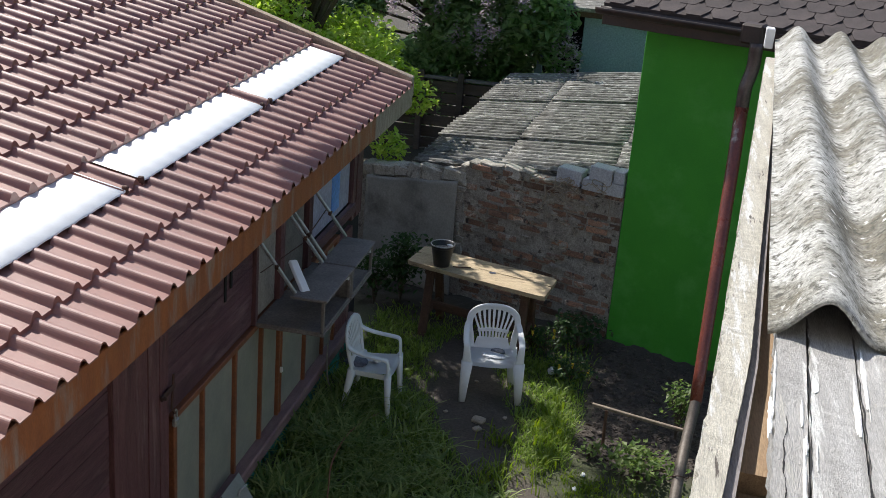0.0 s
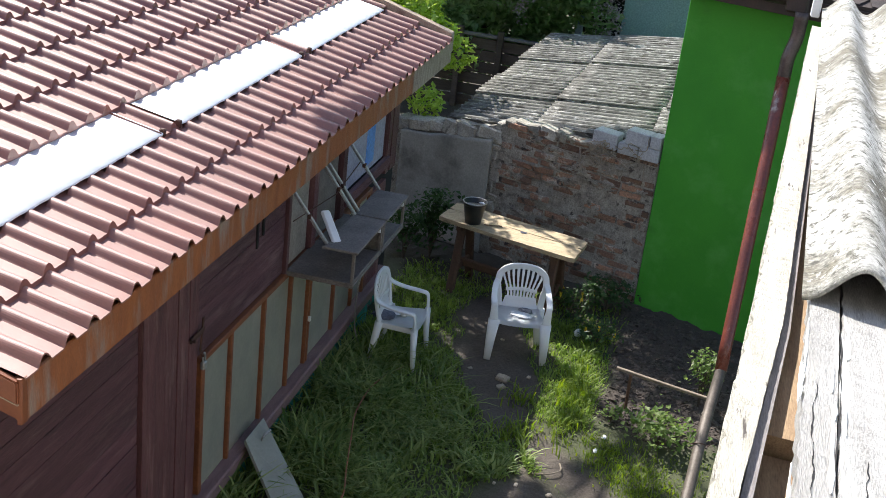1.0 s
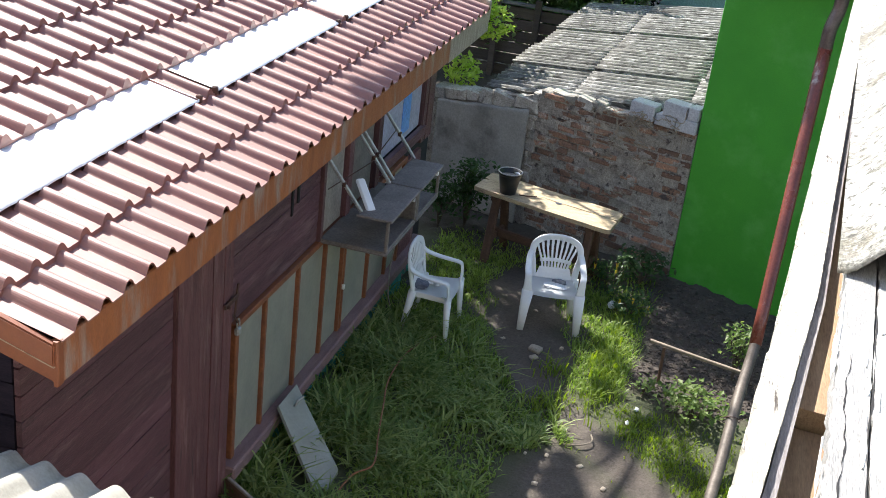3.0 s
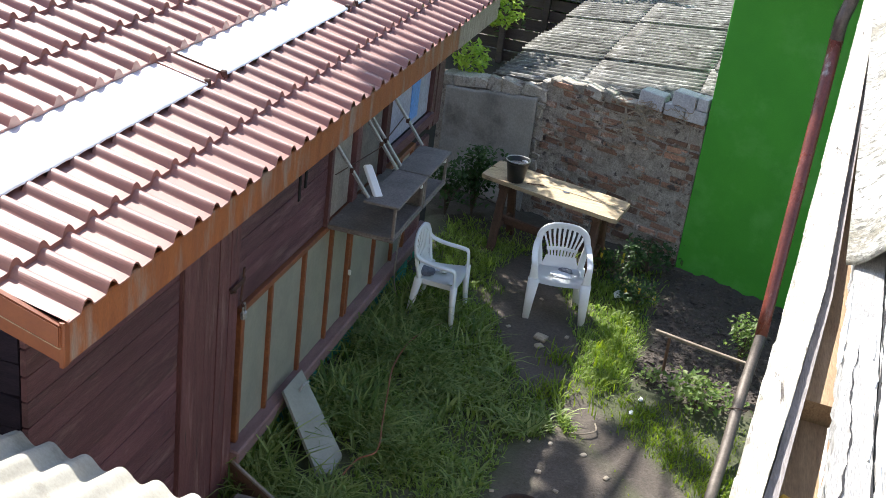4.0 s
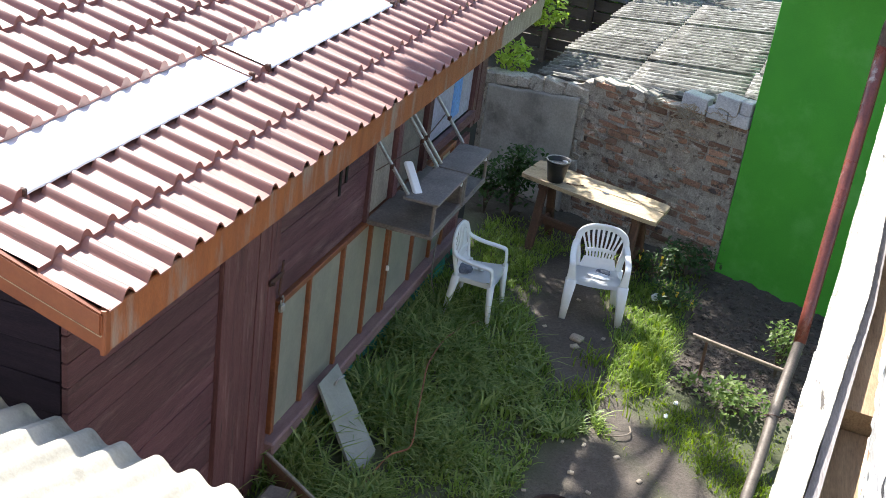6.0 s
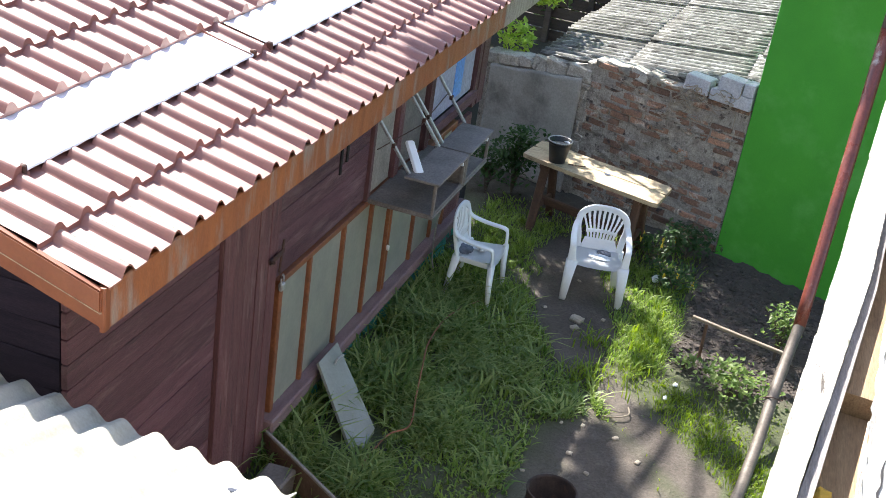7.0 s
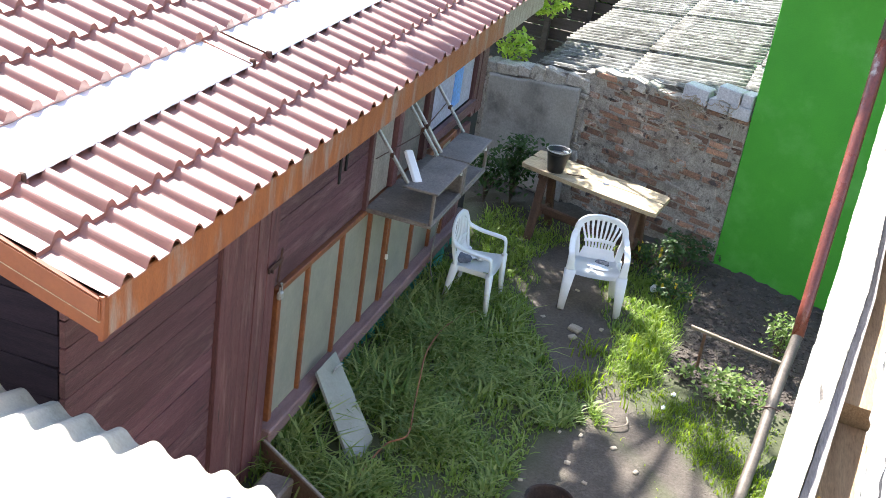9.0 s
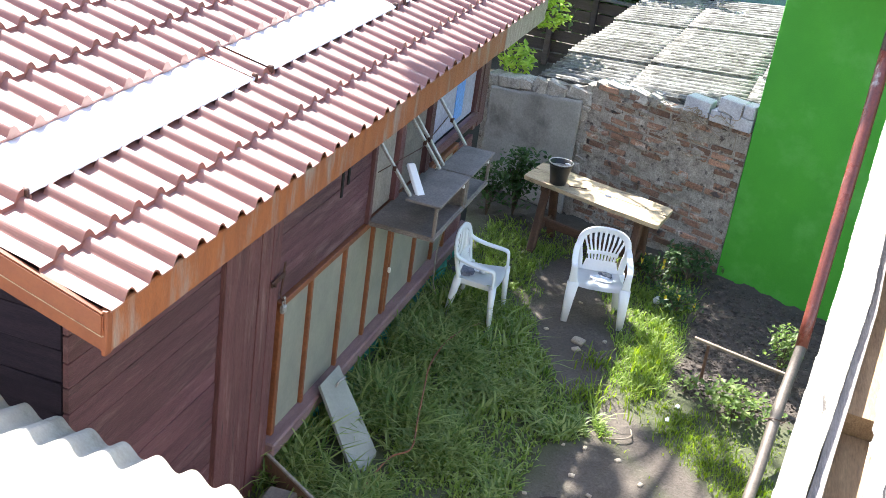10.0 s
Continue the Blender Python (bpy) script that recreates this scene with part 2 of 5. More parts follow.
YELLOW = surface("yellow_petal", (0.70, 0.50, 0.03), (0.75, 0.58, 0.05), 9, 60, 0.6, 0.1)
PEBBLE = surface("pale_stone", (0.44, 0.37, 0.28), (0.34, 0.29, 0.23), 12, 80, 0.85, 0.4, vary=0.3)
PAPER = surface("white_crumpled_paper", (0.75, 0.76, 0.78), (0.55, 0.58, 0.62), 14, 80, 0.8, 0.2)
RAG = surface("dark_blue_grey_rag", (0.06, 0.07, 0.10), (0.14, 0.15, 0.18), 18, 90, 0.9, 0.4)
PLYWOOD = surface("weathered_plywood", (0.20, 0.12, 0.075), (0.14, 0.085, 0.055), 4, 60, 0.75, 0.2)
GREYPLATE = surface("grey_cement_plate", (0.31, 0.32, 0.28), (0.25, 0.26, 0.225), 4, 60, 0.75, 0.15, grain=0.1,
                    spots=[((0.28, 0.28, 0.25), 4, 0.6, 0.76)])
LATHTOP = surface("weathered_brown_lath", (0.26, 0.21, 0.16), (0.17, 0.135, 0.10), 6, 60, 0.8, 0.4)
CLOD = surface("dark_dug_soil", (0.090, 0.072, 0.060), (0.060, 0.048, 0.040), 10, 90, 0.95, 0.7, vary=0.4, island=True)
BLADE = leafy("lush_grass_blade", (0.085, 0.155, 0.035), (0.32, 0.385, 0.14))
SHORTBLADE = leafy("short_grass_blade", (0.12, 0.20, 0.035), (0.27, 0.36, 0.09))
SUNBLADE = leafy("sunlit_grass_blade", (0.095, 0.155, 0.022), (0.235, 0.315, 0.045))
LIME = leafy("yellow_green_leaf", (0.25, 0.37, 0.06), (0.46, 0.55, 0.14), 0.5)
LILACLEAF = leafy("dark_green_leaf", (0.17, 0.27, 0.12), (0.34, 0.44, 0.23), 0.55)
BLOSSOM = leafy("mauve_blossom", (0.38, 0.29, 0.36), (0.58, 0.50, 0.54), 0.3)
WEED = leafy("fresh_weed_leaf", (0.09, 0.16, 0.035), (0.19, 0.25, 0.08), 0.4)
SHRUBLEAF = leafy("deep_green_shrub_leaf", (0.022, 0.06, 0.016), (0.055, 0.105, 0.028), 0.3)


def earth_material():
    """Trodden grey dirt, dark dug soil and mossy earth, mixed by the ground's own zones."""
    m = surface("yard_earth", (0.098, 0.081, 0.067), (0.071, 0.058, 0.048), 3, 45, 0.95, 0.8, grain=0.4,
                spots=[((0.125, 0.105, 0.085), 8, 0.56, 0.72), ((0.055, 0.046, 0.038), 14, 0.60, 0.70)], depth=0.02)
    nodes, links = m.node_tree.nodes, m.node_tree.links
    bsdf = nodes["Principled BSDF"]
    base = bsdf.inputs["Base Color"].links[0].from_socket
    for name, tone in (("soil", (0.066, 0.053, 0.045)), ("moss", (0.060, 0.072, 0.030))):
        zone = nodes.new("ShaderNodeAttribute")
        zone.attribute_name = name
        mix = nodes.new("ShaderNodeMix")
        mix.data_type = "RGBA"
        mix.inputs[7].default_value = (*tone, 1)
        links.new(zone.outputs["Fac"], mix.inputs[0])
        links.new(base, mix.inputs[6])
        base = mix.outputs[2]
    links.new(base, bsdf.inputs["Base Color"])
    return m


EARTH = earth_material()


# ---- building helpers ----
def root(ob):
    m = ob.matrix_basis.copy()
    while ob.parent:
        ob = ob.parent
        m = ob.matrix_basis @ m
    return m


def thing(name, at, label, category, group="", kind=""):
    ob = new(name)
    ob.empty_display_size = 0.1
    ob.location = at
    return tagged(ob, label, category, group, kind)


def finish(name, bm, material, smooth=False):
    bmesh.ops.recalc_face_normals(bm, faces=bm.faces)
    me = bpy.data.meshes.new(name)
    bm.to_mesh(me)
    bm.free()
    me.materials.append(material)
    if smooth:
        me.polygons.foreach_set("use_smooth", [True] * len(me.polygons))
    return me


def part(name, bm, material, parent, label="", smooth=False):
    """A mesh, built in world coordinates, as one part under its thing."""
    me = finish(name, bm, material, smooth) if isinstance(bm, bmesh.types.BMesh) else bm
    me.transform(root(parent).inverted())
    ob = new(name, me)
    ob.parent = parent
    return tagged(ob, label) if label else ob


def lone(name, bm, material, label, category, group="", kind="", smooth=False):
    """A thing that is one mesh, with its origin at its base."""
    me = finish(name, bm, material, smooth) if isinstance(bm, bmesh.types.BMesh) else bm
    co = np.empty(len(me.vertices) * 3)
    me.vertices.foreach_get("co", co)
    co = co.reshape(-1, 3)
    at = Vector((float(co[:, 0].mean()), float(co[:, 1].mean()), float(co[:, 2].min())))
    me.transform(Matrix.Translation(-at))
    ob = new(name, me)
    ob.location = at
    return tagged(ob, label, category, group, kind)


def piece(name, me, parent, m):
    """One more object on a shared mesh, at world pose m under its parent."""
    ob = new(name, me)
    ob.parent = parent
    ob.matrix_basis = root(parent).inverted() @ m
    return ob


def box(bm, lo, hi, bevel=0.006, jitter=0.0, turn=None):
    lo, hi = Vector(lo), Vector(hi)
    made = bmesh.ops.create_cube(bm, size=1.0)["verts"]
    mid, size = (lo + hi) / 2, hi - lo
    for v in made:
        v.co = Vector([c * s for c, s in zip(v.co, size)]) + Vector([random.uniform(-jitter, jitter) for _ in range(3)])
    if bevel:
        edges = list({e for v in made for e in v.link_edges})
        made = bmesh.ops.bevel(bm, geom=edges, offset=min(bevel, min(size) * 0.4), segments=1, affect="EDGES", profile=0.5)["verts"]
    place = Matrix.Translation(mid) @ (turn or Matrix())
    for v in made:
        v.co = place @ v.co
    return bm


def block(lo, hi, bevel=0.006, jitter=0.0, turn=None):
    return box(bmesh.new(), lo, hi, bevel, jitter, turn)


def unit(name, material, bevel=0.06, jitter=0.0):
    """A chamfered block one unit on each side, to be scaled for planks and bricks."""
    return finish(name, block((-0.5, -0.5, -0.5), (0.5, 0.5, 0.5), bevel, jitter), material)


def fit(me_parent, name, me, lo, hi, turn=None):
    lo, hi = Vector(lo), Vector(hi)
    m = Matrix.Translation((lo + hi) / 2) @ (turn or Matrix()) @ Matrix.Diagonal((*(hi - lo), 1))
    return piece(name, me, me_parent, m)


def slab(quad, depth):
    """A four-cornered plate; depth goes against its normal."""
    q = [Vector(v) for v in quad]
    n = (q[1] - q[0]).cross(q[3] - q[0]).normalized() * depth
    bm = bmesh.new()
    v = [bm.verts.new(c) for c in (*q, *[c - n for c in q])]
    for f in ((0, 1, 2, 3), (7, 6, 5, 4), (0, 4, 5, 1), (1, 5, 6, 2), (2, 6, 7, 3), (3, 7, 4, 0)):
        bm.faces.new([v[i] for i in f])
    return bm


def sweep(bm, path, wide, thick, side, round_=8):
    """A bar with a rounded section along a path; wide and thick may change along it."""
    pts = [Vector(p) for p in path]
    n = len(pts)
    wide = wide if isinstance(wide, (list, tuple)) else [wide] * n
    thick = thick if isinstance(thick, (list, tuple)) else [thick] * n
    rings = []
    for i, p in enumerate(pts):
        t = (pts[min(i + 1, n - 1)] - pts[max(i - 1, 0)]).normalized()
        s = Vector(side)
        s = (s - t * s.dot(t)).normalized()
        u = t.cross(s)
        ring = []
        for k in range(round_):
            a = 2 * math.pi * (k + 0.5) / round_
            c, d = math.cos(a), math.sin(a)
            c, d = math.copysign(abs(c) ** 0.5, c), math.copysign(abs(d) ** 0.5, d)
            ring.append(bm.verts.new(p + s * (c * wide[i] * 0.55) + u * (d * thick[i] * 0.55)))
        rings.append(ring)
    for a, b in zip(rings, rings[1:]):
        for k in range(round_):
            bm.faces.new((a[k], a[(k + 1) % round_], b[(k + 1) % round_], b[k]))
    bm.faces.new(rings[0][::-1])
    bm.faces.new(rings[-1])
    return bm


def tube(path, r, bm=None, sides=8, closed=True):
    bm = bm or bmesh.new()
    pts = [Vector(p) for p in path]
    r = r if isinstance(r, (list, tuple)) else [r] * len(pts)
    rings, ref = [], Vector((0.31, 0.17, 0.93))
    for i, p in enumerate(pts):
        t = (pts[min(i + 1, len(pts) - 1)] - pts[max(i - 1, 0)]).normalized()
        if abs(t.dot(ref)) > 0.95:
            ref = Vector((0.9, 0.3, 0.1))
        s = (ref - t * ref.dot(t)).normalized()
        u = t.cross(s)
        ring = [bm.verts.new(p + (s * math.cos(a) + u * math.sin(a)) * r[i]) for a in [2 * math.pi * k / sides for k in range(sides)]]
        rings.append(ring)
    for a, b in zip(rings, rings[1:]):
        for k in range(sides):
            bm.faces.new((a[k], a[(k + 1) % sides], b[(k + 1) % sides], b[k]))
    if closed:
        bm.faces.new(rings[0][::-1])
        bm.faces.new(rings[-1])
    return bm


def smooth_path(points, steps=6):
    """A Catmull-Rom curve through the points."""
    p = [Vector(points[0]), *[Vector(q) for q in points], Vector(points[-1])]
    out = []
    for i in range(1, len(p) - 2):
        for k in range(steps):
            t = k / steps
            out.append(0.5 * (2 * p[i] + (p[i + 1] - p[i - 1]) * t + (2 * p[i - 1] - 5 * p[i] + 4 * p[i + 1] - p[i + 2]) * t * t
                              + (3 * p[i] - p[i - 1] - 3 * p[i + 1] + p[i + 2]) * t ** 3))
    return [*out, p[-2]]


def grid_mesh(name, xs, ys, place, material, smooth=True):
    """A sheet over xs by ys; place(X, Y) gives its world x, y and z arrays."""
    X, Y = np.meshgrid(xs, ys, indexing="ij")
    co = np.stack(place(X, Y), -1).reshape(-1, 3)
    nx, ny = len(xs), len(ys)
    i = (np.arange(nx - 1)[:, None] * ny + np.arange(ny - 1)).ravel()
    me = bpy.data.meshes.new(name)
    me.from_pydata(co.tolist(), [], np.stack([i, i + ny, i + ny + 1, i + 1], -1).tolist())
    me.materials.append(material)
    if smooth:
        me.polygons.foreach_set("use_smooth", [True] * len(me.polygons))
    return me


def thicken(ob, depth):
    mod = ob.modifiers.new("thickness", "SOLIDIFY")
    mod.thickness, mod.offset = depth, -1
    return ob


def scatter_leaves(centres, size, rng, droop=0.3):
    """One small folded leaf at each centre, turned at random: coordinates and faces."""
    n = len(centres)
    a = rng.uniform(0, 2 * np.pi, n)
    tilt = rng.uniform(-0.9, 0.9, n) - droop
    L = size * rng.uniform(0.6, 1.25, n)
    d = np.stack([np.cos(a) * np.cos(tilt), np.sin(a) * np.cos(tilt), np.sin(tilt)], -1)
    s = np.stack([-np.sin(a), np.cos(a), rng.uniform(-0.5, 0.5, n)], -1)
    s /= np.linalg.norm(s, axis=1, keepdims=True)
    up = np.cross(d, s)
    L = L[:, None]
    tip, base = centres + d * L * 0.55, centres - d * L * 0.5
    left, right = centres + s * L * 0.32 + up * L * 0.12, centres - s * L * 0.32 + up * L * 0.12
    co = np.stack([base, left, tip, right], 1).reshape(-1, 3)
    k = np.arange(n)[:, None] * 4
    faces = np.concatenate([k + [0, 1, 2], k + [0, 2, 3]], 0)
    return co, faces


def leaf_mesh(name, centres, size, material, rng, droop=0.3):
    co, faces = scatter_leaves(np.asarray(centres), size, rng, droop)
    me = bpy.data.meshes.new(name)
    me.from_pydata(co.tolist(), [], faces.tolist())
    me.materials.append(material)
    return me


def crown_points(rng, clumps, n):
    """Points in the shells of uneven clumps (x, y, z, radius)."""
    out = []
    total = sum(c[3] ** 2 for c in clumps)
    for x, y, z, r in clumps:
        k = int(n * r * r / total)
        v = rng.normal(size=(k, 3))
        v /= np.linalg.norm(v, axis=1, keepdims=True)
        out.append(np.array([x, y, z]) + v * r * (rng.uniform(0.15, 1.0, (k, 1)) ** 0.45) * np.array([1, 1, 0.85]))
    return np.concatenate(out)


# ---- ground: one sheet to the horizon ----
PATH_LINE = [(-1.55, 10.1, 0.22), (-1.33, 9.2, 0.40), (-1.12, 8.6, 0.30), (-1.02, 8.15, 0.20), (-0.98, 7.9, 0.04), (-0.72, 7.42, 0.03), (-0.64, 7.18, 0.20), (-0.5, 6.8, 0.42), (-0.3, 6.0, 0.65), (-0.2, 5.0, 0.8)]


def path_zone(x, y):
    """1 on the trodden path, 0 away from it."""
    best = np.full(np.shape(x), 9.0)
    for (ax, ay, aw), (bx, by, bw) in zip(PATH_LINE, PATH_LINE[1:]):
        t = np.clip(((x - ax) * (bx - ax) + (y - ay) * (by - ay)) / ((bx - ax) ** 2 + (by - ay) ** 2), 0, 1)
        best = np.minimum(best, np.hypot(x - ax - t * (bx - ax), y - ay - t * (by - ay)) / (aw + t * (bw - aw)))
    return np.clip(1.6 - 1.1 * best + 0.25 * np.sin(9 * x + 4 * y) * np.sin(7 * y - 3 * x), 0, 1)


def strip_zone(x, y):
    """The bare streak between the lawn patch and the path."""
    d = np.abs((x + 0.45) * 0.72 + (y - 7.55) * 0.69)
    return np.clip(1.5 - d / 0.16, 0, 1) * (x > -0.75) * (x < 0.3)


def soil_zone(x, y):
    inside = np.minimum((x + 0.36 + 0.05 * np.sin(6 * y)) / 0.1, (y - 8.25 + 0.1 * np.sin(5 * x)) / 0.2)
    under = np.clip((y - 10.15 + 0.3 * x + 0.35) / 0.25, 0, 1) * 0.8
    return np.clip(np.maximum(np.clip(inside, 0, 1), under), 0, 1)


def height(x, y):
    h = 0.012 * np.sin(5.1 * x + 1.3) * np.sin(4.3 * y) + 0.006 * np.sin(17 * x + 3 * y) * np.sin(13 * y - 5 * x)
    return h + soil_zone(x, y) * (0.018 * np.sin(21 * x + 2 * y) * np.sin(19 * y + 1.7) + 0.012 * np.sin(37 * x) * np.sin(41 * y)) - 0.015 * path_zone(x, y)


def build_ground():
    xs = np.concatenate([[-400, -90, -30, -12, -6], np.arange(-2.8, 2.4, 0.045), [4, 8, 20, 60, 300]])
    ys = np.concatenate([[-200, -50, -10, 0, 3], np.arange(4.6, 11.4, 0.045), [12, 14, 18, 30, 90, 600]])
    me = grid_mesh("ground", xs, ys, lambda X, Y: (X, Y, np.where((np.abs(X) < 4) & (Y > 4) & (Y < 12), height(X, Y), 0.0)), EARTH)
    X, Y = np.meshgrid(xs, ys, indexing="ij")
    soil, path = soil_zone(X, Y), np.maximum(path_zone(X, Y), strip_zone(X, Y))
    moss = np.clip(1 - path * 1.2, 0, 1) * (1 - soil) * 0.85
    for name, values in (("soil", soil), ("moss", moss)):
        me.attributes.new(name, "FLOAT", "POINT").data.foreach_set("value", values.ravel().astype(np.float32))
    tagged(new("ground", me), "trodden grey dirt yard with dark dug soil", "ground", kind="structure")


build_ground()


# ---- grass ----
def blades(name, material, count, xr, yr, keep, low, high, width, seed, lean, label, clump=9, grow=None):
    """Bent tapering blades, in tufts, where keep(x, y) allows."""
    rng = np.random.default_rng(seed)
    tufts = rng.uniform((xr[0], yr[0]), (xr[1], yr[1]), (int(count / clump), 2))
    pick = rng.integers(0, len(tufts), count)
    spread = rng.normal(0, 0.028 + 0.0012 * clump, (count, 2))
    p = tufts[pick] + spread
    ok = rng.uniform(size=count) < keep(p[:, 0], p[:, 1])
    p, pick, spread = p[ok], pick[ok], spread[ok]
    n = len(p)
    tall = rng.uniform(low, high, n) * (0.6 + 0.7 * rng.uniform(size=len(tufts))[pick])
    if grow:
        tall = tall * grow(p[:, 0], p[:, 1])
    a = np.arctan2(spread[:, 1], spread[:, 0]) + rng.normal(0, 0.7, n)
    bend = tall * rng.uniform(0.15, lean, n)
    d = np.stack([np.cos(a), np.sin(a)], -1)
    s = np.stack([-np.sin(a), np.cos(a)], -1) * (width * rng.uniform(0.6, 1.2, n))[:, None]
    base = np.concatenate([p, height(p[:, 0], p[:, 1])[:, None] - 0.01], 1)
    rows = []
    for k, w in ((0.0, 0.8), (0.4, 1.0), (0.75, 0.7)):
        c = base + np.concatenate([d * (bend * k * k)[:, None], (tall * (k - 0.22 * k * k))[:, None]], 1)
        off = np.concatenate([s * w, np.zeros((n, 1))], 1)
        rows += [c - off, c + off]
    rows.append(base + np.concatenate([d * bend[:, None] * 1.15, (tall * 0.72)[:, None]], 1))
    co = np.stack(rows, 1).reshape(-1, 3)
    k = np.arange(n)[:, None] * 7
    quads = np.concatenate([k + [0, 1, 3, 2], k + [2, 3, 5, 4]], 0).tolist()
    me = bpy.data.meshes.new(name)
    me.from_pydata(co.tolist(), [], quads + (k + [4, 5, 6]).tolist())
    me.materials.append(material)
    me.polygons.foreach_set("use_smooth", [True] * len(me.polygons))
    tagged(new(name, me), label, "grass", kind="stuff")


def open_ground(x, y):
    return np.clip(1 - 1.5 * np.maximum(path_zone(x, y), strip_zone(x, y)), 0, 1) * (1 - 0.93 * soil_zone(x, y))


def near_edge(x, y):
    """The tall growth along the shed, thinning towards the chairs."""
    clear = np.clip(np.hypot((x + 2.16) / 0.34, (y - 6.32) / 0.34) - 0.5, 0, 1) * np.clip(1 - np.clip((-1.8 - x) / 0.1, 0, 1) * np.clip((5.75 - y) / 0.15, 0, 1), 0.08, 1)
    clumpy = np.clip(0.65 + 0.8 * np.sin(5.3 * x + 2.1 * y) * np.sin(3.7 * y - 2.9 * x), 0.15, 1)
    netting_shows = 1 - 0.85 * np.clip((-2.30 - x) / 0.1, 0, 1) * np.exp(-((y - 7.45) / 0.4) ** 2)
    return np.clip((-1.02 + 0.55 * np.exp(-((y - 7.52) / 0.26) ** 2) - x) / 0.25, 0, 1) * np.clip((9.0 - y) / 0.8, 0, 1) * open_ground(x, y) * clear * clumpy * netting_shows


def bright_tufts(x, y):
    a = np.exp(-(((x + 0.56) / 0.12) ** 2 + ((y - 8.7) / 0.72) ** 2))
    b = np.exp(-(((x + 0.90) / 0.16) ** 2 + ((y - 7.92) / 0.18) ** 2))
    c = np.exp(-(((x + 0.98) / 0.13) ** 2 + ((y - 8.46) / 0.13) ** 2)) * 0.7
    return np.clip(1.5 * (a + b + c) - 0.15, 0, 1)


blades("tall_grass", BLADE, 36000, (-2.56, -0.45), (5.0, 8.9), near_edge, 0.06, 0.23, 0.0090, 3, 1.5, "lush tall green grass growing along the shed wall", 26,
       lambda x, y: np.clip(0.62 + 0.75 * np.clip((-1.65 - x) / 0.4, 0, 1) + 0.35 * np.sin(7.1 * x + 2 * y) * np.sin(5.2 * y - 3 * x) - 0.5 * np.clip((6.7 - y) / 0.6, 0, 1) * (x > -2.15), 0.2, 1.5))
blades("low_grass", SHORTBLADE, 24000, (-2.56, -0.45), (5.0, 8.9), lambda x, y: near_edge(x, y) ** 0.5, 0.03, 0.10, 0.006, 13, 0.8, "low green grass between the tall tufts")
blades("short_grass", SHORTBLADE, 24000, (-2.5, -0.35), (8.2, 10.9), lambda x, y: open_ground(x, y) * (y + 0.3 * x < 10.5), 0.03, 0.10, 0.0055, 4, 0.8,
       "short shaded green grass under the chairs")
blades("bright_grass", SUNBLADE, 6500, (-1.3, -0.3), (7.4, 10.3), bright_tufts, 0.07, 0.19, 0.0055, 5, 0.8, "bright sunlit grass tufts beside the dirt path")
blades("lawn_patch", SUNBLADE, 11500, (-0.6, 0.75), (6.3, 8.15),
       lambda x, y: np.clip(1.25 - np.abs(x * 0.72 + (y - 7.55) * 0.69 - 0.08) / 0.27, 0, 1) * np.clip(1 - strip_zone(x, y), 0, 1) * np.clip((x + 0.4) / 0.2, 0, 1)
       + 0.12 * open_ground(x, y), 0.03, 0.085, 0.0045, 6, 0.7, "low patchy lawn on the dirt")

# ---- the shed with the red metal roof ----
SX, SY, EY, XE, SLOPE = -2.6, 3.74, 10.3, -2.22, 0.3


def roof_z(x):
    return 2.405 + SLOPE * (XE - x)


shed = thing("shed", (-5.2, 7.0, 0.0), "purple-brown plank shed with a red metal tile roof", "shed")
rng = random.Random(11)


LIGHTS = ((3.80, 5.84), (6.05, 8.05), (8.225, 10.12))


def roof_sheet():
    """Metal tile: narrow ribs down the slope, a step at every course."""
    ys = np.arange(3.445, EY - 0.04, 0.183 / 30)
    phase = ((ys - 3.58) / 0.183 + 0.5) % 1.0 - 0.5
    side = np.abs(phase) / np.where(phase < 0, 0.23, 0.30)
    rib = 0.033 * np.clip(1 - side ** 2.2, 0, 1) ** 1.3
    verts, faces, n = [], [], len(ys)
    for k in range(18):
        x0 = XE - 0.315 * k
        lip = 0.034 * (0.65 + 0.35 * rib / 0.033)
        for dx, lift in ((0.0, -0.012), (0.0, 1.0), (0.03, 0.92), (0.16, 0.45), (0.315, 0.0)):
            x = x0 - dx
            keep = np.ones(n)
            if k == 2:
                for y0, y1 in LIGHTS:
                    keep[(ys > y0 + 0.03) & (ys < y1 - 0.03)] = 0.0
            z = roof_z(x) + rib * keep + (lip * lift * keep if lift >= 0 else (lip - 0.008 if k == 0 else lift))
            verts.append(np.stack([np.full(n, x), ys, z], -1))
    rows = len(verts)
    for r in range(rows - 1):
        i = r * n + np.arange(n - 1)
        faces.append(np.stack([i, i + 1, i + n + 1, i + n], -1))
    me = bpy.data.meshes.new("roof")
    me.from_pydata(np.concatenate(verts).tolist(), [], np.concatenate(faces).tolist())
    me.materials.append(TILE)
    return part("roof", me, TILE, shed, "ribbed red-brown metal tile roof")


